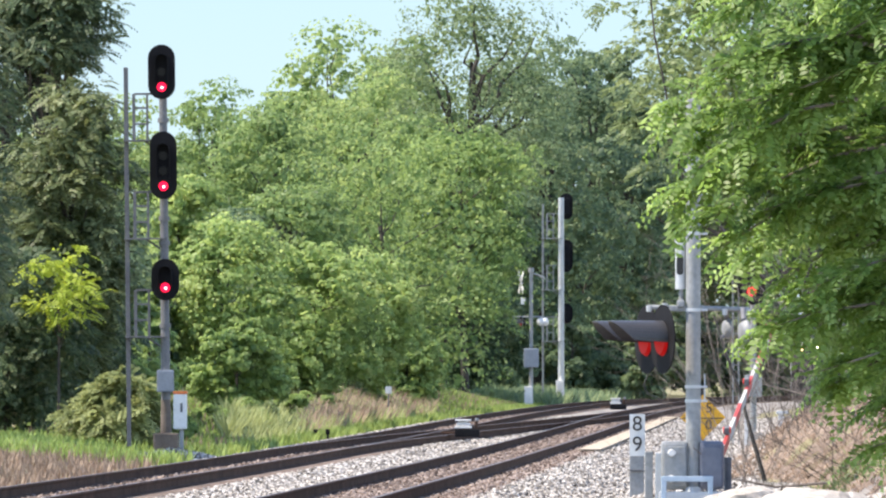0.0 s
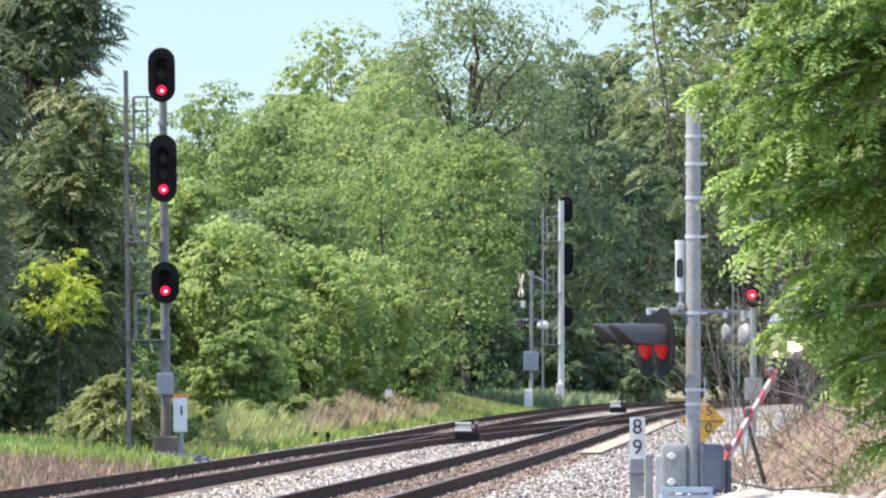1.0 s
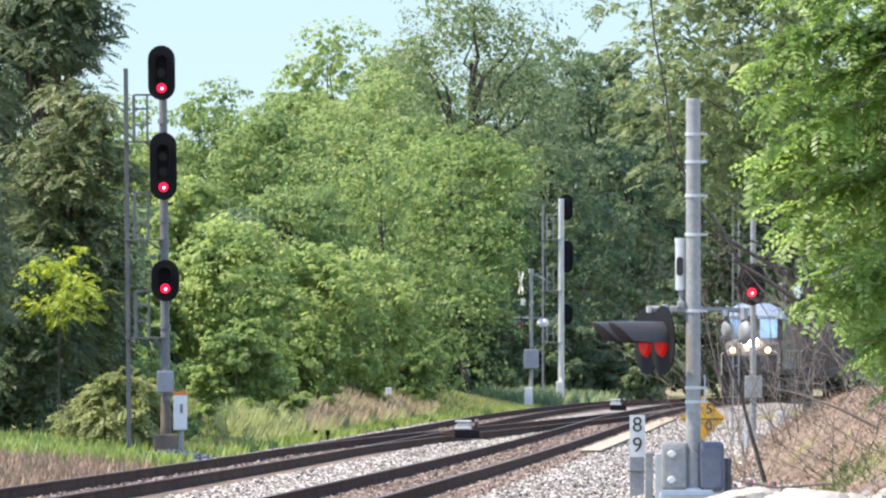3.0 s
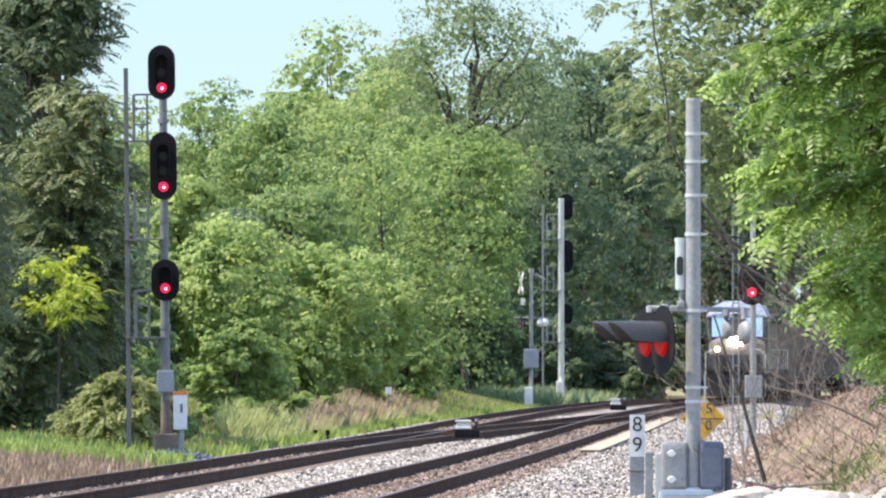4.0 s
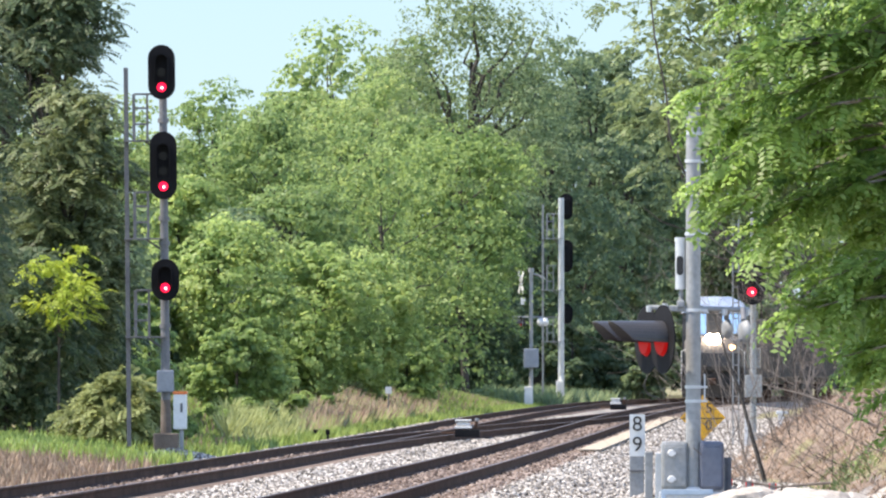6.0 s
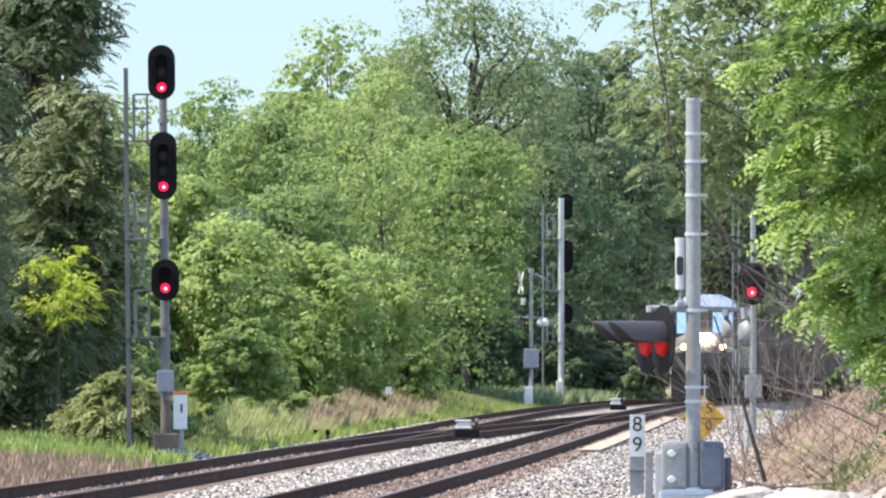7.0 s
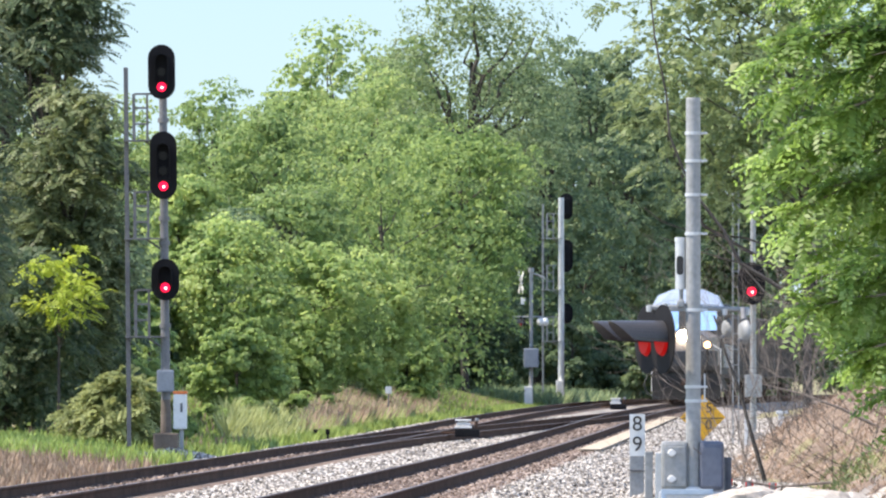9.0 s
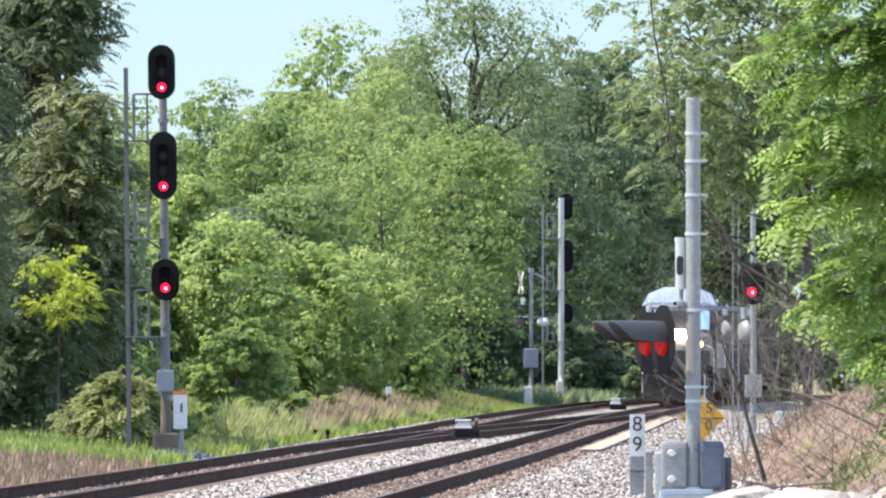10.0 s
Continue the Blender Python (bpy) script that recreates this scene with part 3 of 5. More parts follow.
def build_far_signal():
    s = thing("railway_signal", pose(5.5, 454, 0.2), "distant pale signal mast seen from behind with ladder and platforms", "railway signal", "signals")
    bm = BM()
    pipe(bm, [(0, 0, 0), (0, 0, 9.6)], [0.15, 0.13], 14)
    part("mast", bm, M_MAST_LIGHT, s)
    for z, h in ((9.2, 1.23), (6.9, 1.52), (4.2, 0.95)):
        signal_head(s, z, h, z - 0.3, lit=False, y=-0.3, turn=180, x=0.24)
    ladder(s, -0.85, 0.2, 0.0, 9.3, mat=M_GALV)
    for z in (7.7, 5.3, 2.9):
        platform(s, 0, z, M_GALV, 1.0, 1.15)
    w = thing("trackside_case", pose(5.42, 452.5, 0.1), "white trackside equipment case at the foot of a mast", "equipment case")
    bm = BM()
    box(bm, (0, 0, 0.6), (0.34, 0.3, 1.2), 0.04)
    part("case", bm, M_WHITE, w)
    bm = BM()
    rod(bm, (0.05, 0, 1.2), (0.05, 0, 1.4), 0.09, 0.05)
    part("cap", bm, M_WHITE, w)


# ---- road crossing signals ----
def crossing_lamp(parent, m, lit, hood=0.55, backs=M_BLACK):
    """A round black background disc with a lamp and a long hood; it faces -y before m is applied."""
    bm = BM()
    rod(bm, (0, 0, 0), (0, 0.012, 0), 0.305, n=36)
    bmesh.ops.transform(bm, matrix=m, verts=bm.verts[:])
    disc = part("background_disc", bm, M_BLACK, parent, "flat black round background")
    bm = BM()
    rod(bm, (0, 0.01, 0), (0, 0.07, 0), 0.15, 0.09, 20)
    bmesh.ops.transform(bm, matrix=m, verts=bm.verts[:])
    part("lamp_housing", bm, backs, disc)
    bm = BM()
    rod(bm, (0, -0.002, 0), (0, -0.03, 0), 0.15, 0.13, 24)
    bmesh.ops.transform(bm, matrix=m, verts=bm.verts[:])
    part("lens", bm, M_RED_DIM if lit else M_LENS_OFF, disc, "red lens seen from the side")
    bm = BM()
    rings = []
    for y, r, lo in ((-0.005, 0.165, -10), (-hood, 0.165, -2)):
        ring = []
        for rr in (r, r - 0.008):
            ring.append([bm.verts.new((rr * math.cos(a), y + (0.17 * (1 - math.sin(a)) if y < -hood * 0.9 else 0), rr * math.sin(a)))
                         for a in [radians(lo + (180 - 2 * lo) * i / 18) for i in range(19)]])
        rings.append(ring)
    for a, b in zip(rings, rings[1:]):
        for k in (0, 1):
            for i in range(18):
                bm.faces.new((a[k][i], a[k][i + 1], b[k][i + 1], b[k][i]))
    for i in range(18):
        bm.faces.new((rings[-1][0][i], rings[-1][0][i + 1], rings[-1][1][i + 1], rings[-1][1][i]))
    bmesh.ops.recalc_face_normals(bm, faces=bm.faces[:])
    bmesh.ops.transform(bm, matrix=m, verts=bm.verts[:])
    part("hood", bm, M_HOOD, disc, "long grey-black snow hood")
    return disc


def build_crossing_mast():
    gz = 0.42
    s = thing("crossing_signal", pose(2.215, 86.35, gz), "galvanised level crossing signal mast with flashing red lamps", "crossing signal")
    zz = lambda v: v - gz
    bm = BM()
    rod(bm, (0, 0, zz(0.56)), (0, 0, zz(4.03)), 0.066, 0.064, 20)
    rod(bm, (0, 0, zz(4.03)), (0, 0, zz(4.045)), 0.064, 0.06, 20)
    part("mast", bm, M_GALV, s, smooth=False)
    for v in (3.73, 3.485, 3.185, 2.84, 2.165, 1.485, 1.36):
        bm = BM()
        rod(bm, (0, 0, zz(v) - 0.014), (0, 0, zz(v) + 0.014), 0.074, n=20)
        box(bm, (0.095, -0.02, zz(v)), (0.06, 0.04, 0.02), 0.003)
        part("band_clamp", bm, M_MAST_LIGHT, s, "bright steel band clamp")
    bm = BM()
    rod(bm, (0.1, -0.02, zz(1.35)), (0.1, -0.02, zz(1.6)), 0.008, n=6)
    part("strap_bolt", bm, M_MAST_LIGHT, s)
    # bell
    bm = BM()
    rod(bm, (-0.105, 0.06, zz(2.35)), (-0.105, 0.06, zz(2.8)), 0.052, 0.055, 18)
    rod(bm, (-0.105, 0.06, zz(2.77)), (-0.105, 0.06, zz(2.81)), 0.058, 0.058, 18)
    bell = part("bell_case", bm, M_MAST_LIGHT, s, "silver cylindrical bell case")
    bm = BM()
    slab(bm, [(x, z) for x, z in capsule(0.06, 0.17)], 0.012, pose(-0.118, 0.002, zz(2.56)))
    part("sound_slot", bm, M_INK, bell)
    bm = BM()
    rod(bm, (-0.105, 0.06, zz(2.22)), (-0.105, 0.06, zz(2.36)), 0.02)
    part("bell_bracket", bm, M_GALV, bell)
    # arm
    bm = BM()
    rod(bm, (-0.4, 0.05, zz(2.19)), (0.5, 0.05, zz(2.17)), 0.022, n=10)
    box(bm, (-0.06, 0.03, zz(2.18)), (0.3, 0.1, 0.055), 0.01)
    box(bm, (-0.11, -0.02, zz(2.22)), (0.07, 0.07, 0.07), 0.02)
    arm = part("cross_arm", bm, M_GALV, s, "galvanised lamp cross arm")
    for x, z in ((-0.39, 2.18), (-0.25, 2.2), (0.28, 2.15), (0.48, 2.15)):
        bm = BM()
        rod(bm, (x, 0.03, zz(z) - 0.03), (x, 0.03, zz(z) + 0.025), 0.024, 0.028, 10)
        part("arm_clamp", bm, M_MAST_LIGHT, arm)
    for k, y in ((0, -0.3), (1, 0.25)):
        turn = pose(-0.28 - 0.13 * k, y, zz(1.905), 0, 0, -71)
        crossing_lamp(s, turn, True, 0.5)
    for k, (x, y, z) in enumerate(((0.44, -0.2, 1.97), (0.3, 0.25, 2.0))):
        bm = BM()
        g = (0.66, 0.55)[k]
        rings = [(d * 0.42 * g, r * g) for d, r in ((-0.13, 0.045), (-0.115, 0.09), (-0.07, 0.13), (0.0, 0.155), (0.06, 0.165), (0.08, 0.165))]
        axis = pose(x, y, zz(z), 0, 0, 22) @ Matrix.Rotation(radians(90), 4, "Y")
        loops = [[bm.verts.new(axis @ Vector((r * math.cos(q), r * math.sin(q), d))) for q in [2 * math.pi * i / 24 for i in range(24)]] for d, r in rings]
        for p, q in zip(loops, loops[1:]):
            for i in range(24):
                bm.faces.new((p[i], p[(i + 1) % 24], q[(i + 1) % 24], q[i]))
        bm.faces.new(loops[0][::-1])
        bm.faces.new(loops[-1])
        bmesh.ops.recalc_face_normals(bm, faces=bm.faces[:])
        lamp = part("lamp_housing", bm, M_GALV, s, "silver-grey domed lamp housing seen from behind", smooth=True)
        bm = BM()
        rod(bm, (x, y, zz(z) + 0.1), (x, y * 0.2, zz(2.17)), 0.025)
        rod(bm, (x - 0.03, y - 0.06, zz(z) - 0.07), (x - 0.05, y - 0.08, zz(z) - 0.075), 0.02, 0.016)
        part("lamp_hanger", bm, M_GALV_OLD, lamp)
    bm = BM()
    pts = [(-0.4, 0, zz(1.6)), (-0.44, -0.02, zz(1.5)), (-0.4, -0.02, zz(1.42)), (-0.3, -0.02, zz(1.38))]
    pipe(bm, pts, [0.006] * 4, 5)
    part("cable", bm, M_INK, s)
    # base and gate machine case
    bm = BM()
    box(bm, (-0.02, 0, zz(0.52)), (0.56, 0.42, 0.075), 0.01)
    part("base_plate", bm, M_MAST_LIGHT, s, "blue-grey steel base plate")
    bm = BM()
    box(bm, (-0.02, 0.02, zz(0.2)), (0.44, 0.36, 0.58), 0.02)
    part("foundation", bm, M_CONCRETE, s)
    bm = BM()
    box(bm, (-0.06, -0.2, 0), (0.46, 0.05, 0.05), 0.006)
    for x in (-0.265, 0.145):
        box(bm, (x, -0.2, -0.13), (0.045, 0.045, 0.25), 0.006)
    bar = part("counterweight_bar", bm, M_PALE_BLUE, s, "pale blue-grey counterweight bar that sinks as the gate falls")
    bm = BM()
    rod(bm, (0, 0, zz(0.555)), (0, 0, zz(0.6)), 0.1, 0.085, 18)
    part("mast_flange", bm, M_MAST_LIGHT, s)
    # left half paler, right half darker: sunlight from the left put into the colours
    for nm, x, w, mat, lab in (("case_lid", -0.165, 0.23, M_GALV, "hinged case half coloured pale grey for its sunlit side"), ("gate_case", 0.16, 0.22, M_BOX_SHADED, "case half coloured slate grey for its shaded side")):
        bm = BM()
        box(bm, (x, 0.1, zz(0.79)), (w, 0.34, 0.43), 0.035)
        c = part(nm, bm, mat, s, lab)
        bm = BM()
        box(bm, (x, -0.075, zz(0.78)), (w * 0.86, 0.02, 0.36), 0.012)
        part("door", bm, mat, c)
        if x < 0:
            for v in (0.67, 0.9):
                bm = BM()
                rod(bm, (x - 0.03, -0.08, zz(v)), (x - 0.03, -0.14, zz(v)), 0.034, 0.028, 12)
                box(bm, (x - 0.03, -0.12, zz(v)), (0.08, 0.02, 0.025), 0.006)
                part("latch", bm, M_WHITE, c, "bright latch knob")
    # short stub beside the case
    p = thing("steel_post", pose(1.86, 86.5, 0.3), "short galvanised steel channel post beside the case", "post")
    bm = BM()
    box(bm, (-0.035, 0, 0.3), (0.07, 0.1, 0.62), 0.008)
    part("channel", bm, M_GALV, p)
    bm = BM()
    box(bm, (0.05, -0.02, 0.3), (0.06, 0.08, 0.6), 0.006)
    part("bracket", bm, M_MAST_LIGHT, p)
    q = thing("steel_post", pose(2.53, 86.7, 0.3), "short dark steel post behind the case", "post")
    bm = BM()
    rod(bm, (0, 0, 0), (0, 0, 0.56), 0.035)
    part("channel", bm, M_GALV_OLD, q)
    return bar, gz


def build_gate_arm():
    """A long striped crossing arm reaching away across the road; its pivot is its origin and it lies along x."""
    g = thing("gate_arm", pose(2.35, 86.9, 0.57), "red and white striped crossing gate arm with red lamps", "crossing gate")
    for k in range(11):
        bm = BM()
        x, h = 0.25 + 0.4 * k, 0.046 - 0.0014 * k
        slab(bm, [(x + 0.06, h), (x + 0.459, h), (x + 0.339, -h), (x - 0.06, -h)], 0.03, pose(0, -0.015, 0))
        # both stripe colours carry the dulling of shade and haze
        part("stripe", bm, M_DULL_WHITE if k % 2 else M_REDSTRIPE, g, "white stripe" if k % 2 else "red reflective stripe")
    for x in (1.4, 2.8, 4.4):
        bm = BM()
        box(bm, (x, 0, 0.085), (0.07, 0.05, 0.07), 0.012)
        lamp = part("arm_lamp", bm, M_GALV_OLD, g, "small lamp on the gate arm")
        for sy in (-1, 1):
            bm = BM()
            rod(bm, (x, sy * 0.025, 0.085), (x, sy * 0.034, 0.085), 0.032, 0.028, 14)
            part("lens", bm, M_ARM_LENS, lamp, "red lens")
    bm = BM()
    rod(bm, (-0.1, -0.04, 0), (0.32, -0.04, 0), 0.05, 0.04)
    part("arm_socket", bm, M_GALV, g)
    return g


def build_far_crossing():
    s = thing("crossing_signal", pose(3.9, 432, 0.1), "distant level crossing mast with white lamps and crossbuck edge-on", "crossing signal")
    bm = BM()
    rod(bm, (0, 0, 0), (0, 0, 6.1), 0.09, 0.08, 12)
    rod(bm, (0, 0, 6.0), (0, 0, 6.2), 0.13, 0.13, 12)
    part("mast", bm, M_GALV, s)
    for sg in (-1, 1):
        bm = BM()
        box(bm, (0, 0, 0), (0.03, 1.2, 0.23), 0.005, pose(-0.45, 0, 5.55, sg * 48, 0, 14))
        part("crossbuck_blade", bm, M_WHITE, s, "white crossbuck blade")
    bm = BM()
    box(bm, (0, 0, 0), (0.2, 0.25, 0.3), 0.02, pose(-0.35, -0.1, 4.72))
    part("sign_plate", bm, M_WHITE, s)
    bm = BM()
    rod(bm, (-0.8, 0, 4.02), (0.6, 0, 4.02), 0.04)
    part("cross_arm", bm, M_GALV, s)
    crossing_lamp(s, pose(-0.45, -0.2, 3.75, 0, 0, -80), True, 0.5, M_MAST_LIGHT)
    crossing_lamp(s, pose(-0.3, 0.5, 3.75, 0, 0, -80), False, 0.5, M_MAST_LIGHT)
    for x in (0.42, 0.62):
        bm = BM()
        bmesh.ops.create_uvsphere(bm, u_segments=14, v_segments=10, radius=0.17)
        bmesh.ops.transform(bm, matrix=pose(x, -0.1, 3.8) @ Matrix.Diagonal((1, 1, 1.1, 1)), verts=bm.verts[:])
        part("bell", bm, M_WHITE, s, "white rounded lamp back", True)
    bm = BM()
    pipe(bm, [(0.05, 0, 5.95), (0.35, 0, 5.85), (0.6, 0, 5.7)], [0.05, 0.05, 0.05], 8)
    part("bracket_arm", bm, M_GALV, s)
    bm = BM()
    box(bm, (0.0, -0.2, 2.2), (0.66, 0.4, 0.86), 0.05)
    part("gate_case", bm, M_BOX, s, "pale blue-grey gate mechanism case")
    bm = BM()
    box(bm, (-0.12, -0.2, 0.55), (0.36, 0.3, 0.8), 0.04)
    part("base_case", bm, M_WHITE, s)


# ---- signs ----
def text_part(body, size, m, mat, parent, name="digits"):
    cu = bpy.data.curves.new(name, "FONT")
    cu.body, cu.size, cu.extrude = body, size, 0.004
    cu.align_x, cu.align_y = "CENTER", "CENTER"
    cu.offset = 0.0
    cu.materials.append(mat)
    ob = new(name, cu)
    ob.parent = parent
    ob.matrix_basis = m @ pose(0, 0, 0, 90, 0, 0)
    return ob


def build_signs():
    s = thing("milepost", pose(2.29, 115, -0.2), "white milepost plate with black numerals 89 on a channel post", "milepost")
    bm = BM()
    slab(bm, [(-0.09, 0.83), (0.09, 0.83), (0.09, 1.325), (-0.09, 1.325)], 0.006)
    plate = part("plate", bm, M_SIGN_WHITE, s)
    text_part("8", 0.25, pose(0, -0.01, 1.205), M_INK, plate, "numeral")
    text_part("9", 0.25, pose(0, -0.01, 0.965), M_INK, plate, "numeral")
    bm = BM()
    box(bm, (-0.005, 0.035, 0.45), (0.17, 0.05, 0.95), 0.008)
    part("post", bm, M_GALV, s, "pale galvanised channel post")
    bm = BM()
    box(bm, (0, 0.0, 0.66), (0.19, 0.03, 0.02), 0.004)
    part("bolt_strap", bm, M_GALV_OLD, s)
    d = thing("speed_sign", pose(4.18, 157, 0.0), "yellow diamond speed sign lettered 50 in black on a post", "sign")
    bm = BM()
    r = 0.365
    slab(bm, [(r, 0), (0, r), (-r, 0), (0, -r)], 0.006, pose(0, 0, 0.9))
    plate = part("plate", bm, M_YELLOW, d)
    text_part("5", 0.23, pose(0.1, -0.01, 1.045), M_INK, plate, "numeral")
    text_part("0", 0.23, pose(0.095, -0.01, 0.775), M_INK, plate, "numeral")
    bm = BM()
    box(bm, (0, -0.004, 0.885), (0.66, 0.004, 0.018))
    part("rule", bm, M_INK, plate)
    bm = BM()
    box(bm, (0, 0.03, 0.5), (0.06, 0.04, 1.1), 0.006)
    part("post", bm, M_GALV_OLD, d)


def build_switch_machines():
    for y, off, lab in ((246, -2.41, "white-topped switch machine on ties between the tracks"), (372, -1.5, "distant white-topped switch machine beside the track")):
        p = on_track(y, off, -0.06)
        s = thing("switch_machine", Matrix.Translation(p) @ pose(0, 0, 0, 0, 0, -2), lab, "switch machine", "switch machines")
        bm = BM()
        box(bm, (0.06, 0, 0.1), (0.62, 0.46, 0.2), 0.03)
        part("body", bm, M_BLACK, s)
        bm = BM()
        box(bm, (-0.04, -0.05, 0.25), (0.42, 0.36, 0.07), 0.02)
        box(bm, (-0.04, -0.05, 0.33), (0.34, 0.3, 0.07), 0.02)
        box(bm, (-0.04, -0.05, 0.42), (0.4, 0.36, 0.05), 0.02)
        box(bm, (-0.04, -0.05, 0.38), (0.24, 0.2, 0.06), 0.01)
        part("lid", bm, M_WHITE, s, "white painted lid")
        bm = BM()
        rod(bm, (0.26, 0, 0.2), (0.3, 0, 0.42), 0.03, 0.05)
        part("motor_neck", bm, M_RAIL_SIDE, s)
        bm = BM()
        rod(bm, (-0.6, 0, 0.1), (-0.2, 0, 0.1), 0.025)
        part("throw_rod", bm, M_RAIL_SIDE, s)
        bm = BM()
        rod(bm, (0.3, 0, 0.4), (0.3, 0, 0.48), 0.05)
        part("motor_cap", bm, M_GALV, s)


def build_pad():
    """Tan plank walkway along the main track."""
    pad = thing("plank_walkway", Matrix(), "tan weathered plank walkway along the main track", "walkway")
    pad["kind"] = "structure"
    y = 220.0
    while y < 335:
        bm = BM()
        h = heading(y)
        box(bm, (0, 0, 0), (0.5, 4.9, 0.03), 0.008)
        ob = part("plank", bm, M_SAND, pad)
        ob.matrix_basis = Matrix.Translation(on_track(y, 1.3, -0.12)) @ pose(0.1, 0, 0, 0, 0, -math.degrees(h))
        y += 4.93


def build_trackside_bits():
    s = thing("white_marker", pose(5.2, 150, ground_z(5.2, 150) - 0.05), "short white trackside marker post with a flat cap", "marker post")
    bm = BM()
    box(bm, (0, 0, 0.35), (0.09, 0.07, 0.75), 0.01)
    part("post", bm, M_WHITE, s)
    bm = BM()
    box(bm, (0.02, 0, 0.75), (0.2, 0.12, 0.05), 0.01)
    part("cap", bm, M_WHITE, s)
    s = thing("white_marker", pose(4.66, 150, ground_z(4.66, 150) - 0.05), "thin white trackside marker stake", "marker post")
    bm = BM()
    box(bm, (0, 0, 0.45), (0.05, 0.04, 0.95), 0.008)
    part("stake", bm, M_WHITE, s)
    s = thing("white_marker", pose(-1.8, 322, ground_z(-1.8, 322)), "small white marker plate on a thin post in the weeds", "marker post")
    bm = BM()
    rod(bm, (0, 0, 0), (0, 0, 1.15), 0.025)
    part("post", bm, M_GALV_OLD, s)
    bm = BM()
    box(bm, (0, -0.03, 1.22), (0.22, 0.02, 0.24), 0.02)
    part("plate", bm, M_WHITE, s)
    for x, y in ((-3.42, 262), (-3.1, 262.5)):
        s = thing("track_stub", pose(x, y, ground_z(x, y)), "small black trackside stub at the ballast edge", "stub")
        bm = BM()
        rod(bm, (0, 0, 0), (0, 0, 0.3), 0.03)
        part("post", bm, M_BLACK, s)
        bm = BM()
        box(bm, (0, 0, 0.36), (0.12, 0.08, 0.14), 0.02)
        part("head", bm, M_BLACK, s)


# ---- trees ----
def branch_points(a, b, rng, n=4, bend=0.12):
    a, b = np.array(a, float), np.array(b, float)
    pts = [a + (b - a) * i / n for i in range(n + 1)]
    ln = np.linalg.norm(b - a)
    for p in pts[1:-1]:
        p += rng.normal(size=3) * ln * bend * 0.5
    return pts


def spread_dirs(rng, n, tries=10):
    """n directions that keep apart from one another."""
    out = [unit(rng.normal(size=3)[None])[0]]
    while len(out) < n:
        c = unit(rng.normal(size=(tries, 3)))
        gap = np.min(np.linalg.norm(c[:, None] - np.array(out)[None], axis=2), axis=1)
        out.append(c[int(np.argmax(gap))])
    return np.array(out)


def fronds(rng, base, direction, length, pairs, leaflet):
    """Feathered leaves: folded leaflets in pairs along drooping midribs, one frond for each base point."""
    n = len(base)
    down = np.array([0, 0, -1.0])
    d = unit(np.asarray(direction, float))[:, None, :]
    side0 = unit(np.cross(d[:, 0], np.array([0, 0, 1.0]) + rng.normal(size=(n, 3)) * 0.35))[:, None, :]
    t = ((np.arange(pairs) + 0.8) / pairs)[None, :, None]
    ln = np.asarray(length)[:, None, None]
    p = base[:, None, :] + d * ln * t + down * ln * 0.45 * t * t
    dd = unit(d + down * 0.9 * t)
    up = unit(np.cross(np.broadcast_to(side0, dd.shape), dd))
    out = []
    for sg in (-1, 1):
        s = unit(side0 * sg + dd * 0.45 - up * 0.25 + rng.normal(size=dd.shape) * 0.12)
        size = np.asarray(leaflet)[:, None, None] * (0.75 + 0.4 * np.sin(np.pi * np.minimum(t, 0.95))) * rng.uniform(0.85, 1.15, (n, pairs, 1))
        w = unit(np.cross(up, s)) * size * 0.25
        m = p + s * size * 0.5
        out.append(np.stack([p, m + w + up * size * 0.06, p + s * size, m - w + up * size * 0.06], 2).reshape(-1, 4, 3))
    return np.concatenate(out)


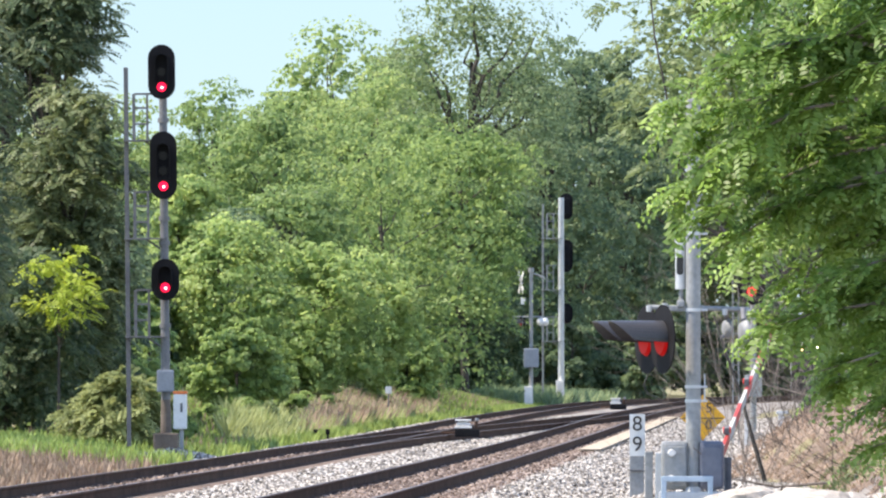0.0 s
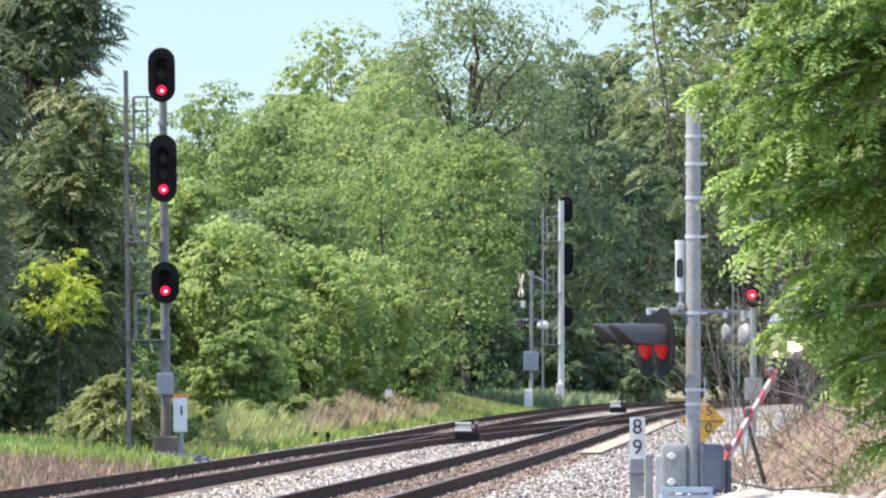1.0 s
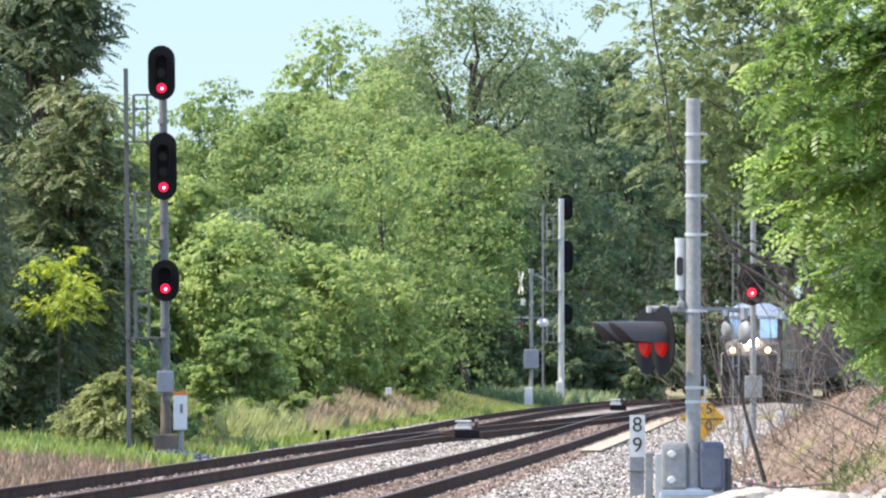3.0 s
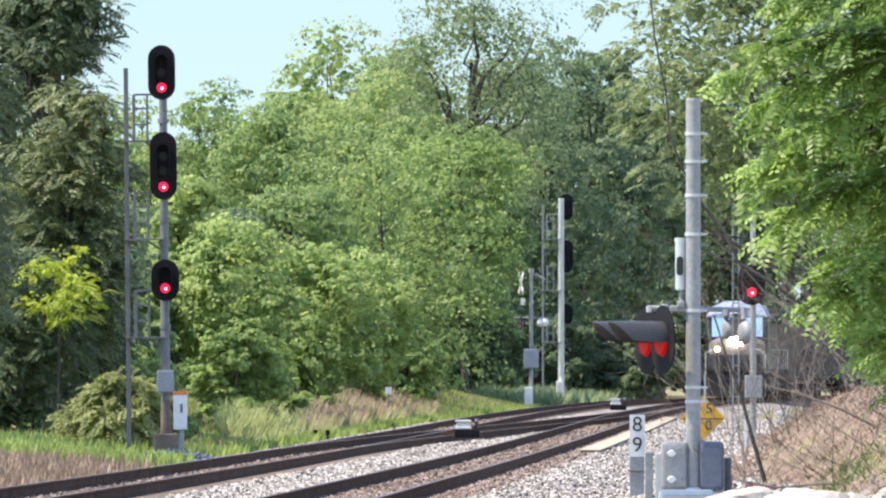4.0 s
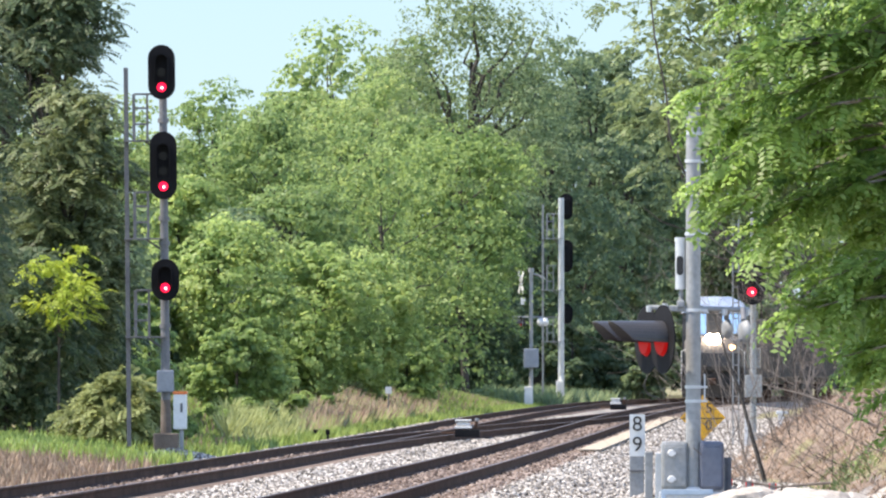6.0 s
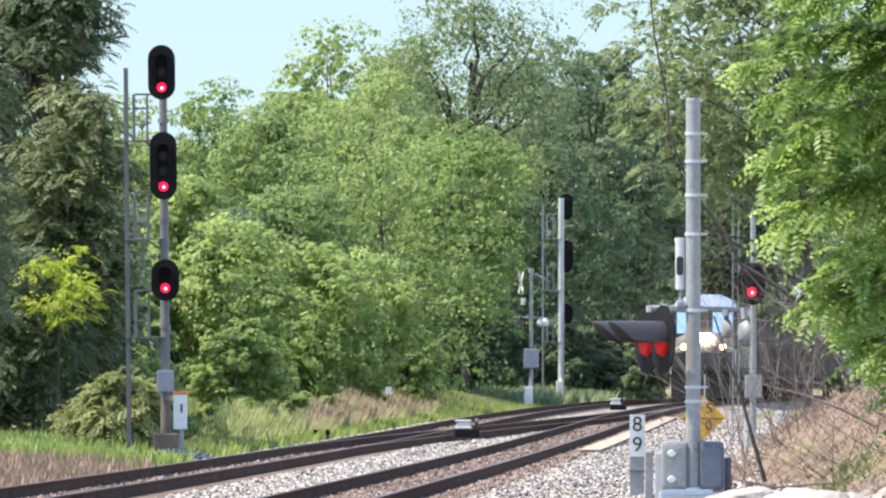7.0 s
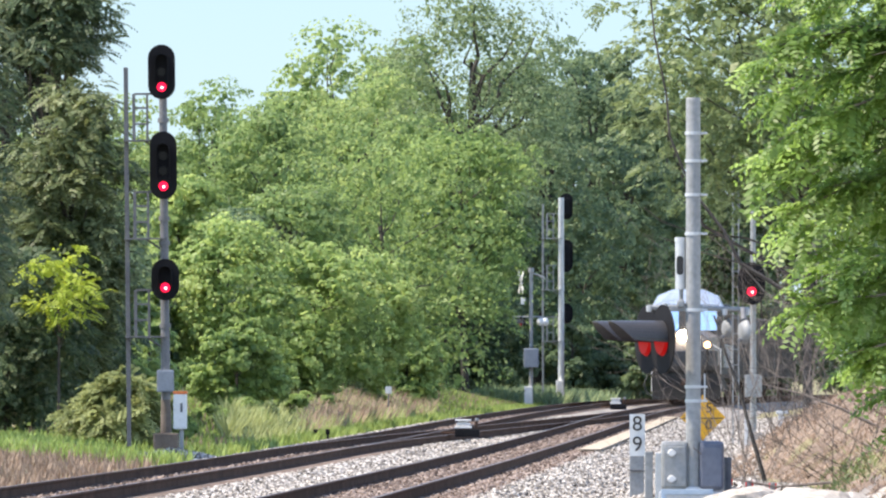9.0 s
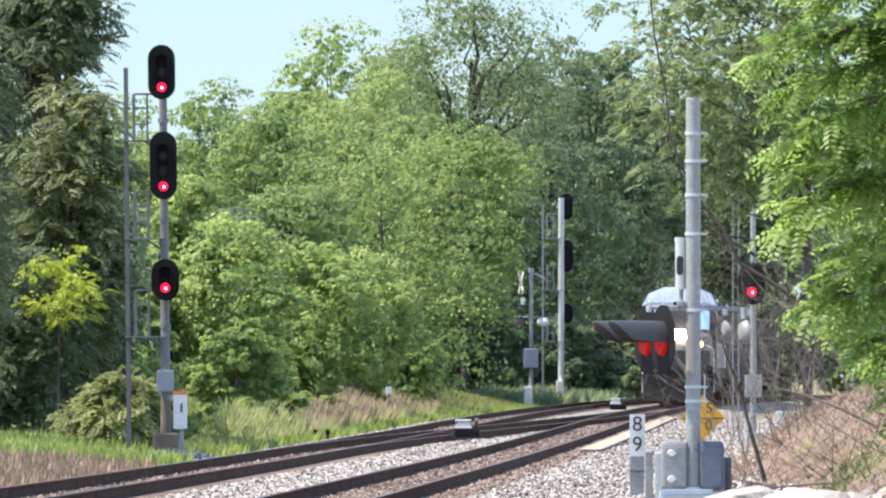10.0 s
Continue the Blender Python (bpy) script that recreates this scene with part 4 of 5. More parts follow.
def make_tree(kind, x, y, rx, top, low, seed, label, n_lobes, leaf, per, category="tree", name=None, ox=0.0, mat=None, thick=0.012, subs=15, feather=0.0, broad=0.66):
    """A trunk, limbs to the main lobes, and a crown of lobes that carry smaller tufts of leaves."""
    rng = np.random.default_rng(seed)
    gz = ground_z(x, y)
    t = thing(name or ("bush" if top - gz < 4 else "tree"), pose(x, y, gz), label, category)
    h, lo = top - gz, max(low - gz, 0.1)
    ry, rz = min(rx * 1.1, 4.0), (h - lo) / 2
    dirs = spread_dirs(rng, n_lobes)
    size = (0.44 if kind == "round" else 0.36) * min(rx, rz * 1.2) * rng.uniform(0.7, 1.3, n_lobes)
    reach = rng.uniform(0.5, 0.92, n_lobes)
    cl = np.stack([ox + dirs[:, 0] * rx * reach, dirs[:, 1] * ry * reach, lo + rz + dirs[:, 2] * rz * np.minimum(reach * 1.12, 0.9)], 1)
    # wood
    tr = max(0.03, thick * h)
    lean = rng.normal(size=2) * 0.03 * h
    tp = [np.array((0, 0, -0.1)), np.array((lean[0] * 0.3, lean[1] * 0.3, h * 0.3)), np.array((lean[0] * 0.7, lean[1] * 0.7, h * 0.58)), np.array((lean[0], lean[1], h * 0.82))]
    bm = BM()
    pipe(bm, tp, [tr * 1.25, tr, tr * 0.7, tr * 0.25], 8)
    part("trunk", bm, M_BARK, t)
    for c in cl[:24]:
        k = min(0.78, max(0.15, (c[2] / h) * 0.8 - 0.05))
        start = np.array([np.interp(k, [0, 0.3, 0.58, 0.82], [p[a] for p in tp]) for a in (0, 1)] + [k * h])
        bm = BM()
        w = tr * (0.5 if kind == "airy" else 0.4)
        pipe(bm, branch_points(start, c, rng), [w, w * 0.8, w * 0.6, w * 0.4, w * 0.17], 5)
        part("limb", bm, M_BARK, t)
    # tufts on each lobe, leaves on each tuft
    sd = np.concatenate([spread_dirs(rng, subs, 6) for _ in range(n_lobes)])
    li = np.repeat(np.arange(n_lobes), subs)
    keep = np.einsum("ij,ij->i", sd, dirs[li] * 0.8 + np.array([0, 0, 0.45])) > -0.45
    sd, li = sd[keep], li[keep]
    R = size[li]
    tc = cl[li] + sd * (R * rng.uniform(0.72, 1.12, len(li)))[:, None] * np.array([1.1, 1.1, 0.85])
    rad = R * rng.uniform(0.2, 0.55, len(li))
    idx = np.repeat(np.arange(len(li)), per)
    face = unit(sd[idx] * 0.75 + np.array([0, 0, 0.7]))
    e = unit(unit(rng.normal(size=(len(idx), 3))) * 0.95 + face * 0.75)
    p = tc[idx] + e * (rad[idx] * (0.45 + 0.65 * rng.random(len(idx)) ** 0.5))[:, None] * np.array([1.2, 1.2, 0.68])
    nrm = e * 0.75 + face * 0.9 + rng.normal(size=e.shape) * 0.42
    # coarser leaves within
    m = len(idx) // 6
    lj = rng.integers(0, n_lobes, m)
    q = cl[lj] + unit(rng.normal(size=(m, 3))) * (size[lj] * 0.75 * rng.random(m) ** 0.4)[:, None]
    ok, ok2 = p[:, 2] > 0.05, q[:, 2] > 0.05
    v = np.concatenate([leaves(rng, p[ok], nrm[ok], leaf, broad), leaves(rng, q[ok2], rng.normal(size=(m, 3))[ok2] + np.array([0, 0, 0.6]), leaf * 2.0, broad)])
    if feather:
        pick = rng.choice(len(p), len(p) // 10, replace=False)
        pick = pick[p[pick, 2] > 0.3]
        dr = e[pick] * np.array([1, 1, 0.35]) + rng.normal(size=(len(pick), 3)) * 0.25
        v = np.concatenate([v[rng.random(len(v)) < 0.3], fronds(rng, p[pick], dr, feather * rng.uniform(0.7, 1.3, len(pick)), 8, feather * rng.uniform(0.22, 0.3, len(pick)))])
    quads_object("crown", v, mat or M_LEAF[kind], t)
    return t


TREES = [
    ("far", -5.7, 480, 3.8, 18.7, 5.5),
    ("far", -10.1, 430, 2.9, 14.1, 3.1),
    ("airy", 1.3, 470, 4.8, 20.4, 8.7),
    ("dark", 6.8, 520, 3.5, 19.4, 0.1),
    ("dark", 9.8, 545, 2.4, 20.6, 0.0),
    ("far", -7.1, 405, 2.9, 13.6, 2.1),
    ("far", -3.2, 445, 3.1, 15.6, 3.2),
    ("dark", 4.8, 500, 2.8, 16.4, 0.2),
    ("dark", 12.3, 580, 2.5, 17.8, 0.0),
    ("round", -2.15, 384, 4.07, 10.0, 0.7),
    ("mid", 1.04, 435, 3.08, 12.8, 4.1),
    ("mid", -4.04, 308, 1.92, 5.9, 0.7),
    ("mid", -6.4, 290, 1.9, 6.3, 0.8),
    ("mid", -8.2, 310, 1.3, 8.1, 0.7),
    ("dark", 1.45, 446, 1.7, 8.2, 0.2),
    ("mid", -2.8, 336, 1.79, 6.0, 0.6),
    ("mid", -1.37, 359, 1.25, 3.3, 0.5),
    ("mid", -5.6, 265, 1.1, 3.0, 0.7),
    ("far", -5.7, 370, 2.4, 9.4, 1.2),
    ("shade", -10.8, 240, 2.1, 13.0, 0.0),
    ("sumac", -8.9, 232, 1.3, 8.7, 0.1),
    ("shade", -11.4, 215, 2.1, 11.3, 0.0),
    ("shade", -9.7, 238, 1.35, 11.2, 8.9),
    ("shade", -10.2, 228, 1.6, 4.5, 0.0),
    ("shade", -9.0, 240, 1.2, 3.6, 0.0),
    ("olive", 5.6, 150, 1.75, 8.1, 4.2),
    ("dark", 15.8, 600, 3.4, 22.0, 0.0),
    ("dark", 20.8, 640, 3.8, 25.0, 0.0),
    ("dark", 15.6, 330, 2.5, 15.0, 0.5),
    ("dark", 15.4, 300, 2.5, 15.4, 0.6),
    ("far", -13.3, 400, 2.8, 12.8, 2.1),
    ("far", -15.9, 380, 3.3, 12.9, 0.8),
    ("dark", 2.3, 460, 2.4, 11.2, 0.3),
    ("far", -7.6, 500, 3.0, 17.0, 6.0),
    ("far", -2.0, 510, 3.4, 20.0, 7.0),
    ("dark", 4.2, 530, 3.4, 20.0, 6.0),
    ("far", -9.0, 460, 2.6, 13.5, 2.0),
    ("far", -5.0, 430, 2.8, 13.0, 2.0),
    ("dark", 8.4, 560, 3.0, 20.5, 1.0),
    ("far", 0.0, 440, 2.6, 14.0, 3.0),
]
TREE_LABEL = {
    "far": "tall leafy green tree in the wood behind the tracks",
    "airy": "tall open-crowned tree with bare dark limbs showing",
    "dark": "dark green tree in the shade of the wood",
    "mid": "bright green rounded leafy tree beside the tracks",
    "round": "broad round-crowned green tree with sunlit outer leaves",
    "sumac": "olive-leaved tree catching the sun beside the signal",
    "shade": "tree beside the signal with leaves coloured dark for shade",
    "olive": "thin olive-leaved tree leaning over the line",
}


def build_trees():
    for i, (kind, x, y, rx, top, low) in enumerate(TREES):
        rz = (top - low) / 2
        n = int(min(60, max(18, 10 + 12 * rz / rx)))
        leaf, per = (0.105 + 0.00017 * y, 34) if y < 450 else (0.14 + 0.00022 * y, 22)
        if kind in ("mid", "round"):
            low = min(low, 0.25) if top < 9.5 else low
        if kind == "airy":
            n, per, leaf = 40, 28, 0.16
        if kind == "olive":
            n, per, leaf = 34, 34, 0.1
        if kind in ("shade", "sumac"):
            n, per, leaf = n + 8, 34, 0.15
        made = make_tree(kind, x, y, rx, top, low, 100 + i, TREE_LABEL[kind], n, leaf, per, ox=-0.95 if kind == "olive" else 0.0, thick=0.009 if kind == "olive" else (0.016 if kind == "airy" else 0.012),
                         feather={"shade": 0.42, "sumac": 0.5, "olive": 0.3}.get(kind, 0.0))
        if kind == "olive":
            gz = ground_z(x, y)
            for pts, r in (([(5.55, 150, 3.0), (4.0, 150, 3.88), (3.74, 150, 4.49), (3.44, 150, 5.27), (3.3, 150, 6.6)], 0.035),
                           ([(5.55, 150, 3.4), (4.6, 150, 3.7), (3.9, 150, 3.75), (3.35, 150, 3.95), (3.1, 150, 4.15)], 0.02),
                           ([(5.55, 150, 3.2), (4.5, 149, 3.3), (3.8, 149, 3.5), (3.3, 149, 3.7)], 0.016)):
                bm = BM()
                pipe(bm, [(a - x, c - y, e - gz) for a, c, e in pts], [r * (1 - 0.75 * k / len(pts)) for k in range(len(pts))], 6)
                part("limb", bm, M_BARK, made)


def build_understory():
    rng = np.random.default_rng(31)
    for i in range(44):
        y = 240 + 4.6 * i + rng.uniform(-2, 2)
        x = track_x(y) - rng.uniform(10.8, 15.0)
        make_tree("mid" if rng.random() < 0.85 else ("olive" if rng.random() < 0.4 else "far"), x, y, rng.uniform(0.8, 1.7), ground_z(x, y) + rng.uniform(1.2, 3.6), -0.3, 400 + i,
                  "low green thicket bush at the edge of the wood", 9, 0.155, 28, "bush", name="bush")
    for i in range(16):
        y = 250 + 13 * i
        x = track_x(y) - rng.uniform(13, 17)
        make_tree("dark", x, y, rng.uniform(1.8, 2.6), rng.uniform(5, 9), 0.3, 500 + i, "dark green young tree deep in the wood", 14, 0.25, 22, "tree", name="tree")
    for i in range(9):
        y = 440 + 22 * i
        x = track_x(y) + rng.uniform(9.5, 13)
        make_tree("dark", x, y, rng.uniform(2.6, 3.4), rng.uniform(11, 16), 0.2, 600 + i, "dark green tree on the far side of the curve", 22, 0.3, 24, "tree", name="tree")
    for i in range(15):
        y = 600 + 9 * (i % 4)
        x = -34 + 4.6 * i
        make_tree("dark", x, y, 4.2, 17.5 + rng.uniform(-2, 3), 0.2, 700 + i, "dark green tree far back in the wood", 24, 0.46, 20, "tree", name="tree")
    for i in range(20):
        y = 224 + 7.5 * i + rng.uniform(-2, 2)
        x = track_x(y) - rng.uniform(8.8, 10.6)
        make_tree("mid" if i % 3 else "olive", x, y, rng.uniform(0.5, 0.95), ground_z(x, y) + rng.uniform(0.5, 1.25), -0.5, 900 + i, "low sunlit weeds and brambles on the verge", 7, 0.115, 28, "bush", name="bush")
    for i in range(10):
        x, y = 1.0 + 2.0 * i, 575 + 5 * (i % 3)
        make_tree("dark", x, y, 1.9, 6.0 + rng.uniform(-1, 2), -0.3, 800 + i, "dark thicket closing the view at the curve", 12, 0.34, 22, "bush", name="bush")
    for i in range(9):
        x, y = 2.6 + 1.0 * i, 496 + 4 * (i % 4)
        make_tree("dark", x, y, 1.3, 4.2 + rng.uniform(-0.8, 1.2), -0.4, 840 + i, "dark thicket in the shade beside the far track", 10, 0.26, 28, "bush", name="bush")
    # pale-leaved bush under the left-hand wood
    make_tree("olive", -7.4, 223, 0.8, 1.35, 0.0, 77, "pale silvery-green feathery bush at the foot of the shaded trees", 14, 0.12, 60, "bush", name="bush", mat=M_WEED, feather=0.5)
    make_tree("yellow", -8.9, 226, 0.85, 4.4, 2.8, 78, "sapling with sunlit yellow-green leaves", 9, 0.12, 12, "tree", name="sapling", thick=0.005, feather=0.4)


# ---- the overhanging tree with feathered leaves ----
SWAY_HIGH = [(0, 1.0), (0.5, 0.75), (1, 0.4), (1.5, 0.1), (2, -0.25), (2.5, -0.3), (3.2, -0.1), (4, 0.1), (4.5, 0.5), (5, 0.7), (5.5, 1.05), (6.2, 0.5),
             (7, -0.2), (7.5, -0.3), (8, -0.05), (8.5, -0.1), (9, -0.15), (9.5, 0.15), (10, -0.35)]
SWAY_LOW = [(0, 1.0), (0.5, 0.9), (1, 0.8), (1.5, -0.2), (2, -0.35), (2.5, -0.35), (3.2, -0.3), (4, -0.2), (4.5, 0.2), (5, 0.2), (5.5, 0.5), (6.2, 0.3),
            (7, 0.0), (7.5, -0.1), (8, 0.2), (8.5, 0.3), (9, 0.25), (9.5, 0.2), (10, 0.0)]


def build_overhang():
    """A tree just outside the view whose feathered boughs hang in from one side; each bough is a rigid part."""
    rng = np.random.default_rng(44)
    y0 = 45.0
    gz = ground_z(3.5, y0)
    t = thing("tree", pose(3.5, y0, gz), "bright green feather-leaved tree with boughs swaying in the wind", "tree")
    bm = BM()
    pipe(bm, [(0, 0, -0.1), (0.05, 0, 1.2), (-0.05, 0.1, 2.6), (0.1, 0, 4.4)], [0.14, 0.12, 0.1, 0.06], 10)
    part("trunk", bm, M_BARK, t)
    boughs = []
    # tips in metres across and up, with depth and how many leaves
    plan = []
    for k in range(42):
        z = 1.66 + 1.95 * (k + rng.uniform(0, 0.9)) / 42
        edge = np.interp(z, [1.5, 1.63, 1.87, 2.02, 2.28, 2.54, 2.8, 3.06, 3.4], [1.92, 1.68, 1.66, 1.7, 1.55, 1.42, 1.4, 1.4, 1.45])
        plan.append((edge + rng.choice([0.02, 0.12, 0.3, 0.5, 0.7]) + rng.uniform(-0.05, 0.08), rng.uniform(-0.7, 0.7), z))
    for k in range(18):
        plan.append((1.84 + rng.uniform(0.0, 0.4), rng.uniform(0.5, 1.3), 1.6 + 1.9 * (k + rng.uniform(0, 0.9)) / 18))
    for k in range(8):
        plan.append((2.08 + rng.uniform(-0.06, 0.3), rng.uniform(-0.5, 0.5), 1.38 + 0.05 * k))
    for k, (bx, by, bz) in enumerate(plan):
        root = np.array((bx + rng.uniform(0.75, 1.0), by * 0.5, bz + rng.uniform(0.0, 0.28)))
        tip = np.array((bx, by, bz))
        empty_m = Matrix.Translation((root[0] - 3.5, root[1], root[2] - gz))
        pts = [np.zeros(3), (tip - root) * 0.35 + np.array((0, 0, 0.06)), (tip - root) * 0.7 + np.array((0, 0, 0.05)), tip - root]
        bm = BM()
        pipe(bm, pts, [0.012, 0.009, 0.006, 0.003], 6)
        twig = part("bough", bm, M_TWIG, t)
        twig.matrix_basis = empty_m
        n = 52
        u = rng.uniform(0.1, 1.0, n)
        base = np.stack([np.interp(u, [0, 0.35, 0.7, 1.0], [p[a] for p in pts]) for a in range(3)], 1)
        dr = np.array((-0.75, 0, 0.0)) + rng.normal(size=(n, 3)) * np.array((0.7, 0.8, 0.45))
        quads_object("foliage", fronds(rng, base, dr, rng.uniform(0.14, 0.25, n), 9, rng.uniform(0.036, 0.054, n)), M_LEAF["fresh"], twig)
        boughs.append((twig, empty_m, bz, rng.uniform(0, 6.28), rng.uniform(0.7, 1.3)))
    return boughs


# ---- bare shrubs ----
def twig_lines(rng, p, d, ln, r, depth, out):
    p, d = np.array(p, float), unit(np.array(d, float)[None])[0]
    pts = [p]
    for i in range(4):
        d = unit((d + rng.normal(size=3) * 0.16 + np.array([0, 0, 0.03]))[None])[0]
        pts.append(pts[-1] + d * ln / 4)
    out.append((pts, [r, r * 0.86, r * 0.72, r * 0.6, r * 0.42]))
    if depth:
        for i in (1, 2, 3, 4):
            if rng.random() < 0.8:
                nd = d + rng.normal(size=3) * np.array([0.7, 0.5, 0.5])
                twig_lines(rng, pts[i], nd, ln * rng.uniform(0.45, 0.7), r * 0.55, depth - 1, out)


def shrub(x, y, stems, seed, label, ln=1.1, r=0.014, mat=None, category="shrub", depth=2):
    rng = np.random.default_rng(seed)
    s = thing("bare_shrub", pose(x, y, ground_z(x, y) - 0.03), label, category, "bare shrubs")
    for d in stems:
        out = []
        twig_lines(rng, (rng.uniform(-0.15, 0.15), rng.uniform(-0.2, 0.2), 0), d, ln * rng.uniform(0.7, 1.25), r, depth, out)
        bm = BM()
        for pts, rad in out:
            pipe(bm, pts, rad, 5)
        part("stem", bm, mat or M_TWIG, s)
    return s


def bent_branch(name, pts, r, label, mat):
    b = thing(name, Matrix.Translation(pts[0]), label, "branch")
    o = Vector(pts[0])
    bm = BM()
    pipe(bm, [Vector(p) - o for p in pts], [r * (1 - 0.7 * i / (len(pts) - 1)) for i in range(len(pts))], 7)
    part("wood", bm, mat, b)


def build_shrubs():
    L = "leafless grey-brown shrub on the bank beside the crossing mast"
    shrub(3.2, 101, [(-0.45, 0, 1), (-0.15, 0, 1), (0.15, 0, 1), (-0.3, 0, 1)], 1, L, 1.9, 0.0055, depth=2)
    shrub(3.35, 104, [(-0.2, 0, 1), (0.2, 0, 1), (0.5, 0, 1)], 2, L, 1.7, 0.006, depth=2)
    shrub(3.0, 97, [(-0.3, 0, 1), (0.1, 0, 1)], 3, L, 1.2, 0.0055, depth=2)
    shrub(4.1, 103, [(-0.6, 0, 1), (0.1, 0, 1), (0.6, 0, 0.7)], 4, L, 1.1, 0.0055, depth=2)
    shrub(4.6, 110, [(-0.7, 0, 0.8), (0.2, 0, 1), (0.8, 0, 0.7)], 5, L, 1.0, 0.0055, depth=2)
    shrub(3.0, 130, [(-0.9, 0, 0.7), (-0.6, 0, 1), (0.2, 0, 1)], 6, L, 0.9, 0.0055, depth=2)
    shrub(4.0, 95, [(-0.8, 0, 0.5), (0.5, 0, 0.5), (0.9, 0, 0.4)], 7, L, 0.8, 0.0055, depth=2)
    shrub(4.3, 92, [(-0.9, 0, 0.3), (0.5, 0, 0.4), (0.2, 0, 0.8)], 8, L, 0.8, 0.008, depth=2)
    rng = np.random.default_rng(58)
    for i in range(11):
        x, y = 3.75 + 0.2 * i + rng.uniform(-0.1, 0.1), rng.uniform(118, 142)
        shrub(x, y, [(rng.uniform(-0.45, 0.35), rng.uniform(-0.3, 0.3), 1) for _ in range(3)], 70 + i, "tall thicket of thin grey bare stems behind the bank", rng.uniform(1.5, 2.3), 0.0065,
              M_TWIG if i % 3 else M_BARK, depth=3)
    rng = np.random.default_rng(21)
    for i in range(18):
        x, y = rng.uniform(3.7, 5.6), rng.uniform(88, 125)
        shrub(x, y, [(rng.uniform(-1, 1), 0, rng.uniform(0.2, 0.9)) for _ in range(3)], 40 + i, "low tangle of dry brown twigs on the bank", rng.uniform(0.35, 0.7), 0.006,
              M_TWIG if i % 2 else M_BARK, depth=2)
    # dark leaning stem and the long bare boughs crossing the view
    bent_branch("leaning_stem", [(3.3, 100, 0.5), (3.17, 100, 0.95), (3.05, 100, 1.4), (2.9, 100, 1.8), (2.78, 100, 2.2)], 0.026, "dark leaning dead stem on the bank", M_BARK)
    bent_branch("bare_bough", [(4.9, 99, ground_z(4.9, 99)), (4.4, 99, 1.9), (3.75, 99, 2.25), (3.3, 99, 2.55), (3.02, 99, 2.72), (2.85, 99, 3.05), (2.68, 99, 3.27), (2.58, 99, 3.4), (2.44, 99, 3.67), (2.3, 99, 4.02), (2.27, 99, 4.42), (2.15, 99, 5.02), (2.1, 99, 5.5)], 0.026, "dark bare bough rising past the mast", M_BARK)
    bent_branch("bare_bough", [(4.7, 99, ground_z(4.7, 99)), (4.0, 99, 1.8), (3.55, 99, 2.2), (3.25, 99, 2.45), (2.95, 99, 2.8), (2.7, 99, 3.0)], 0.011, "bare grey bough hanging past the mast", M_TWIG)
    bent_branch("bare_bough", [(4.4, 98, 1.05), (4.0, 98, 1.25), (3.6, 98, 1.4), (3.2, 98, 1.5)], 0.018, "pale fallen bough across the bank", M_TWIG)
    bent_branch("bare_bough", [(3.5, 88, 0.62), (3.0, 88, 0.58), (2.6, 88, 0.66), (2.2, 85.8, 0.95)], 0.014, "pale fallen bough across the case", M_TWIG)


# ---- grass ----
def blades(rng, n, xs, ys, tall, mat, name, label, lean=0.3, wide=0.018, lift=0.0):
    x, y = xs(n), ys(n)
    z = np.array([ground_z(a, b) for a, b in zip(x, y)])
    h = tall * rng.uniform(0.5, 1.3, n)
    ang = rng.uniform(0, 2 * math.pi, n)
    d = np.stack([np.cos(ang), np.sin(ang), np.zeros(n)], 1)
    s = np.stack([-np.sin(ang), np.cos(ang), np.zeros(n)], 1) * wide
    p = np.stack([x, y, z - 0.03 + lift], 1)
    up = np.stack([np.zeros(n), np.zeros(n), h], 1)
    mid = p + up * 0.55 + d * (h * lean * 0.3)[:, None]
    tip = p + up + d * (h * lean)[:, None]
    v = np.stack([p, mid + s, tip, mid - s], 1)
    tagged(quads_object(name, v, mat), label, "grass", kind="stuff")


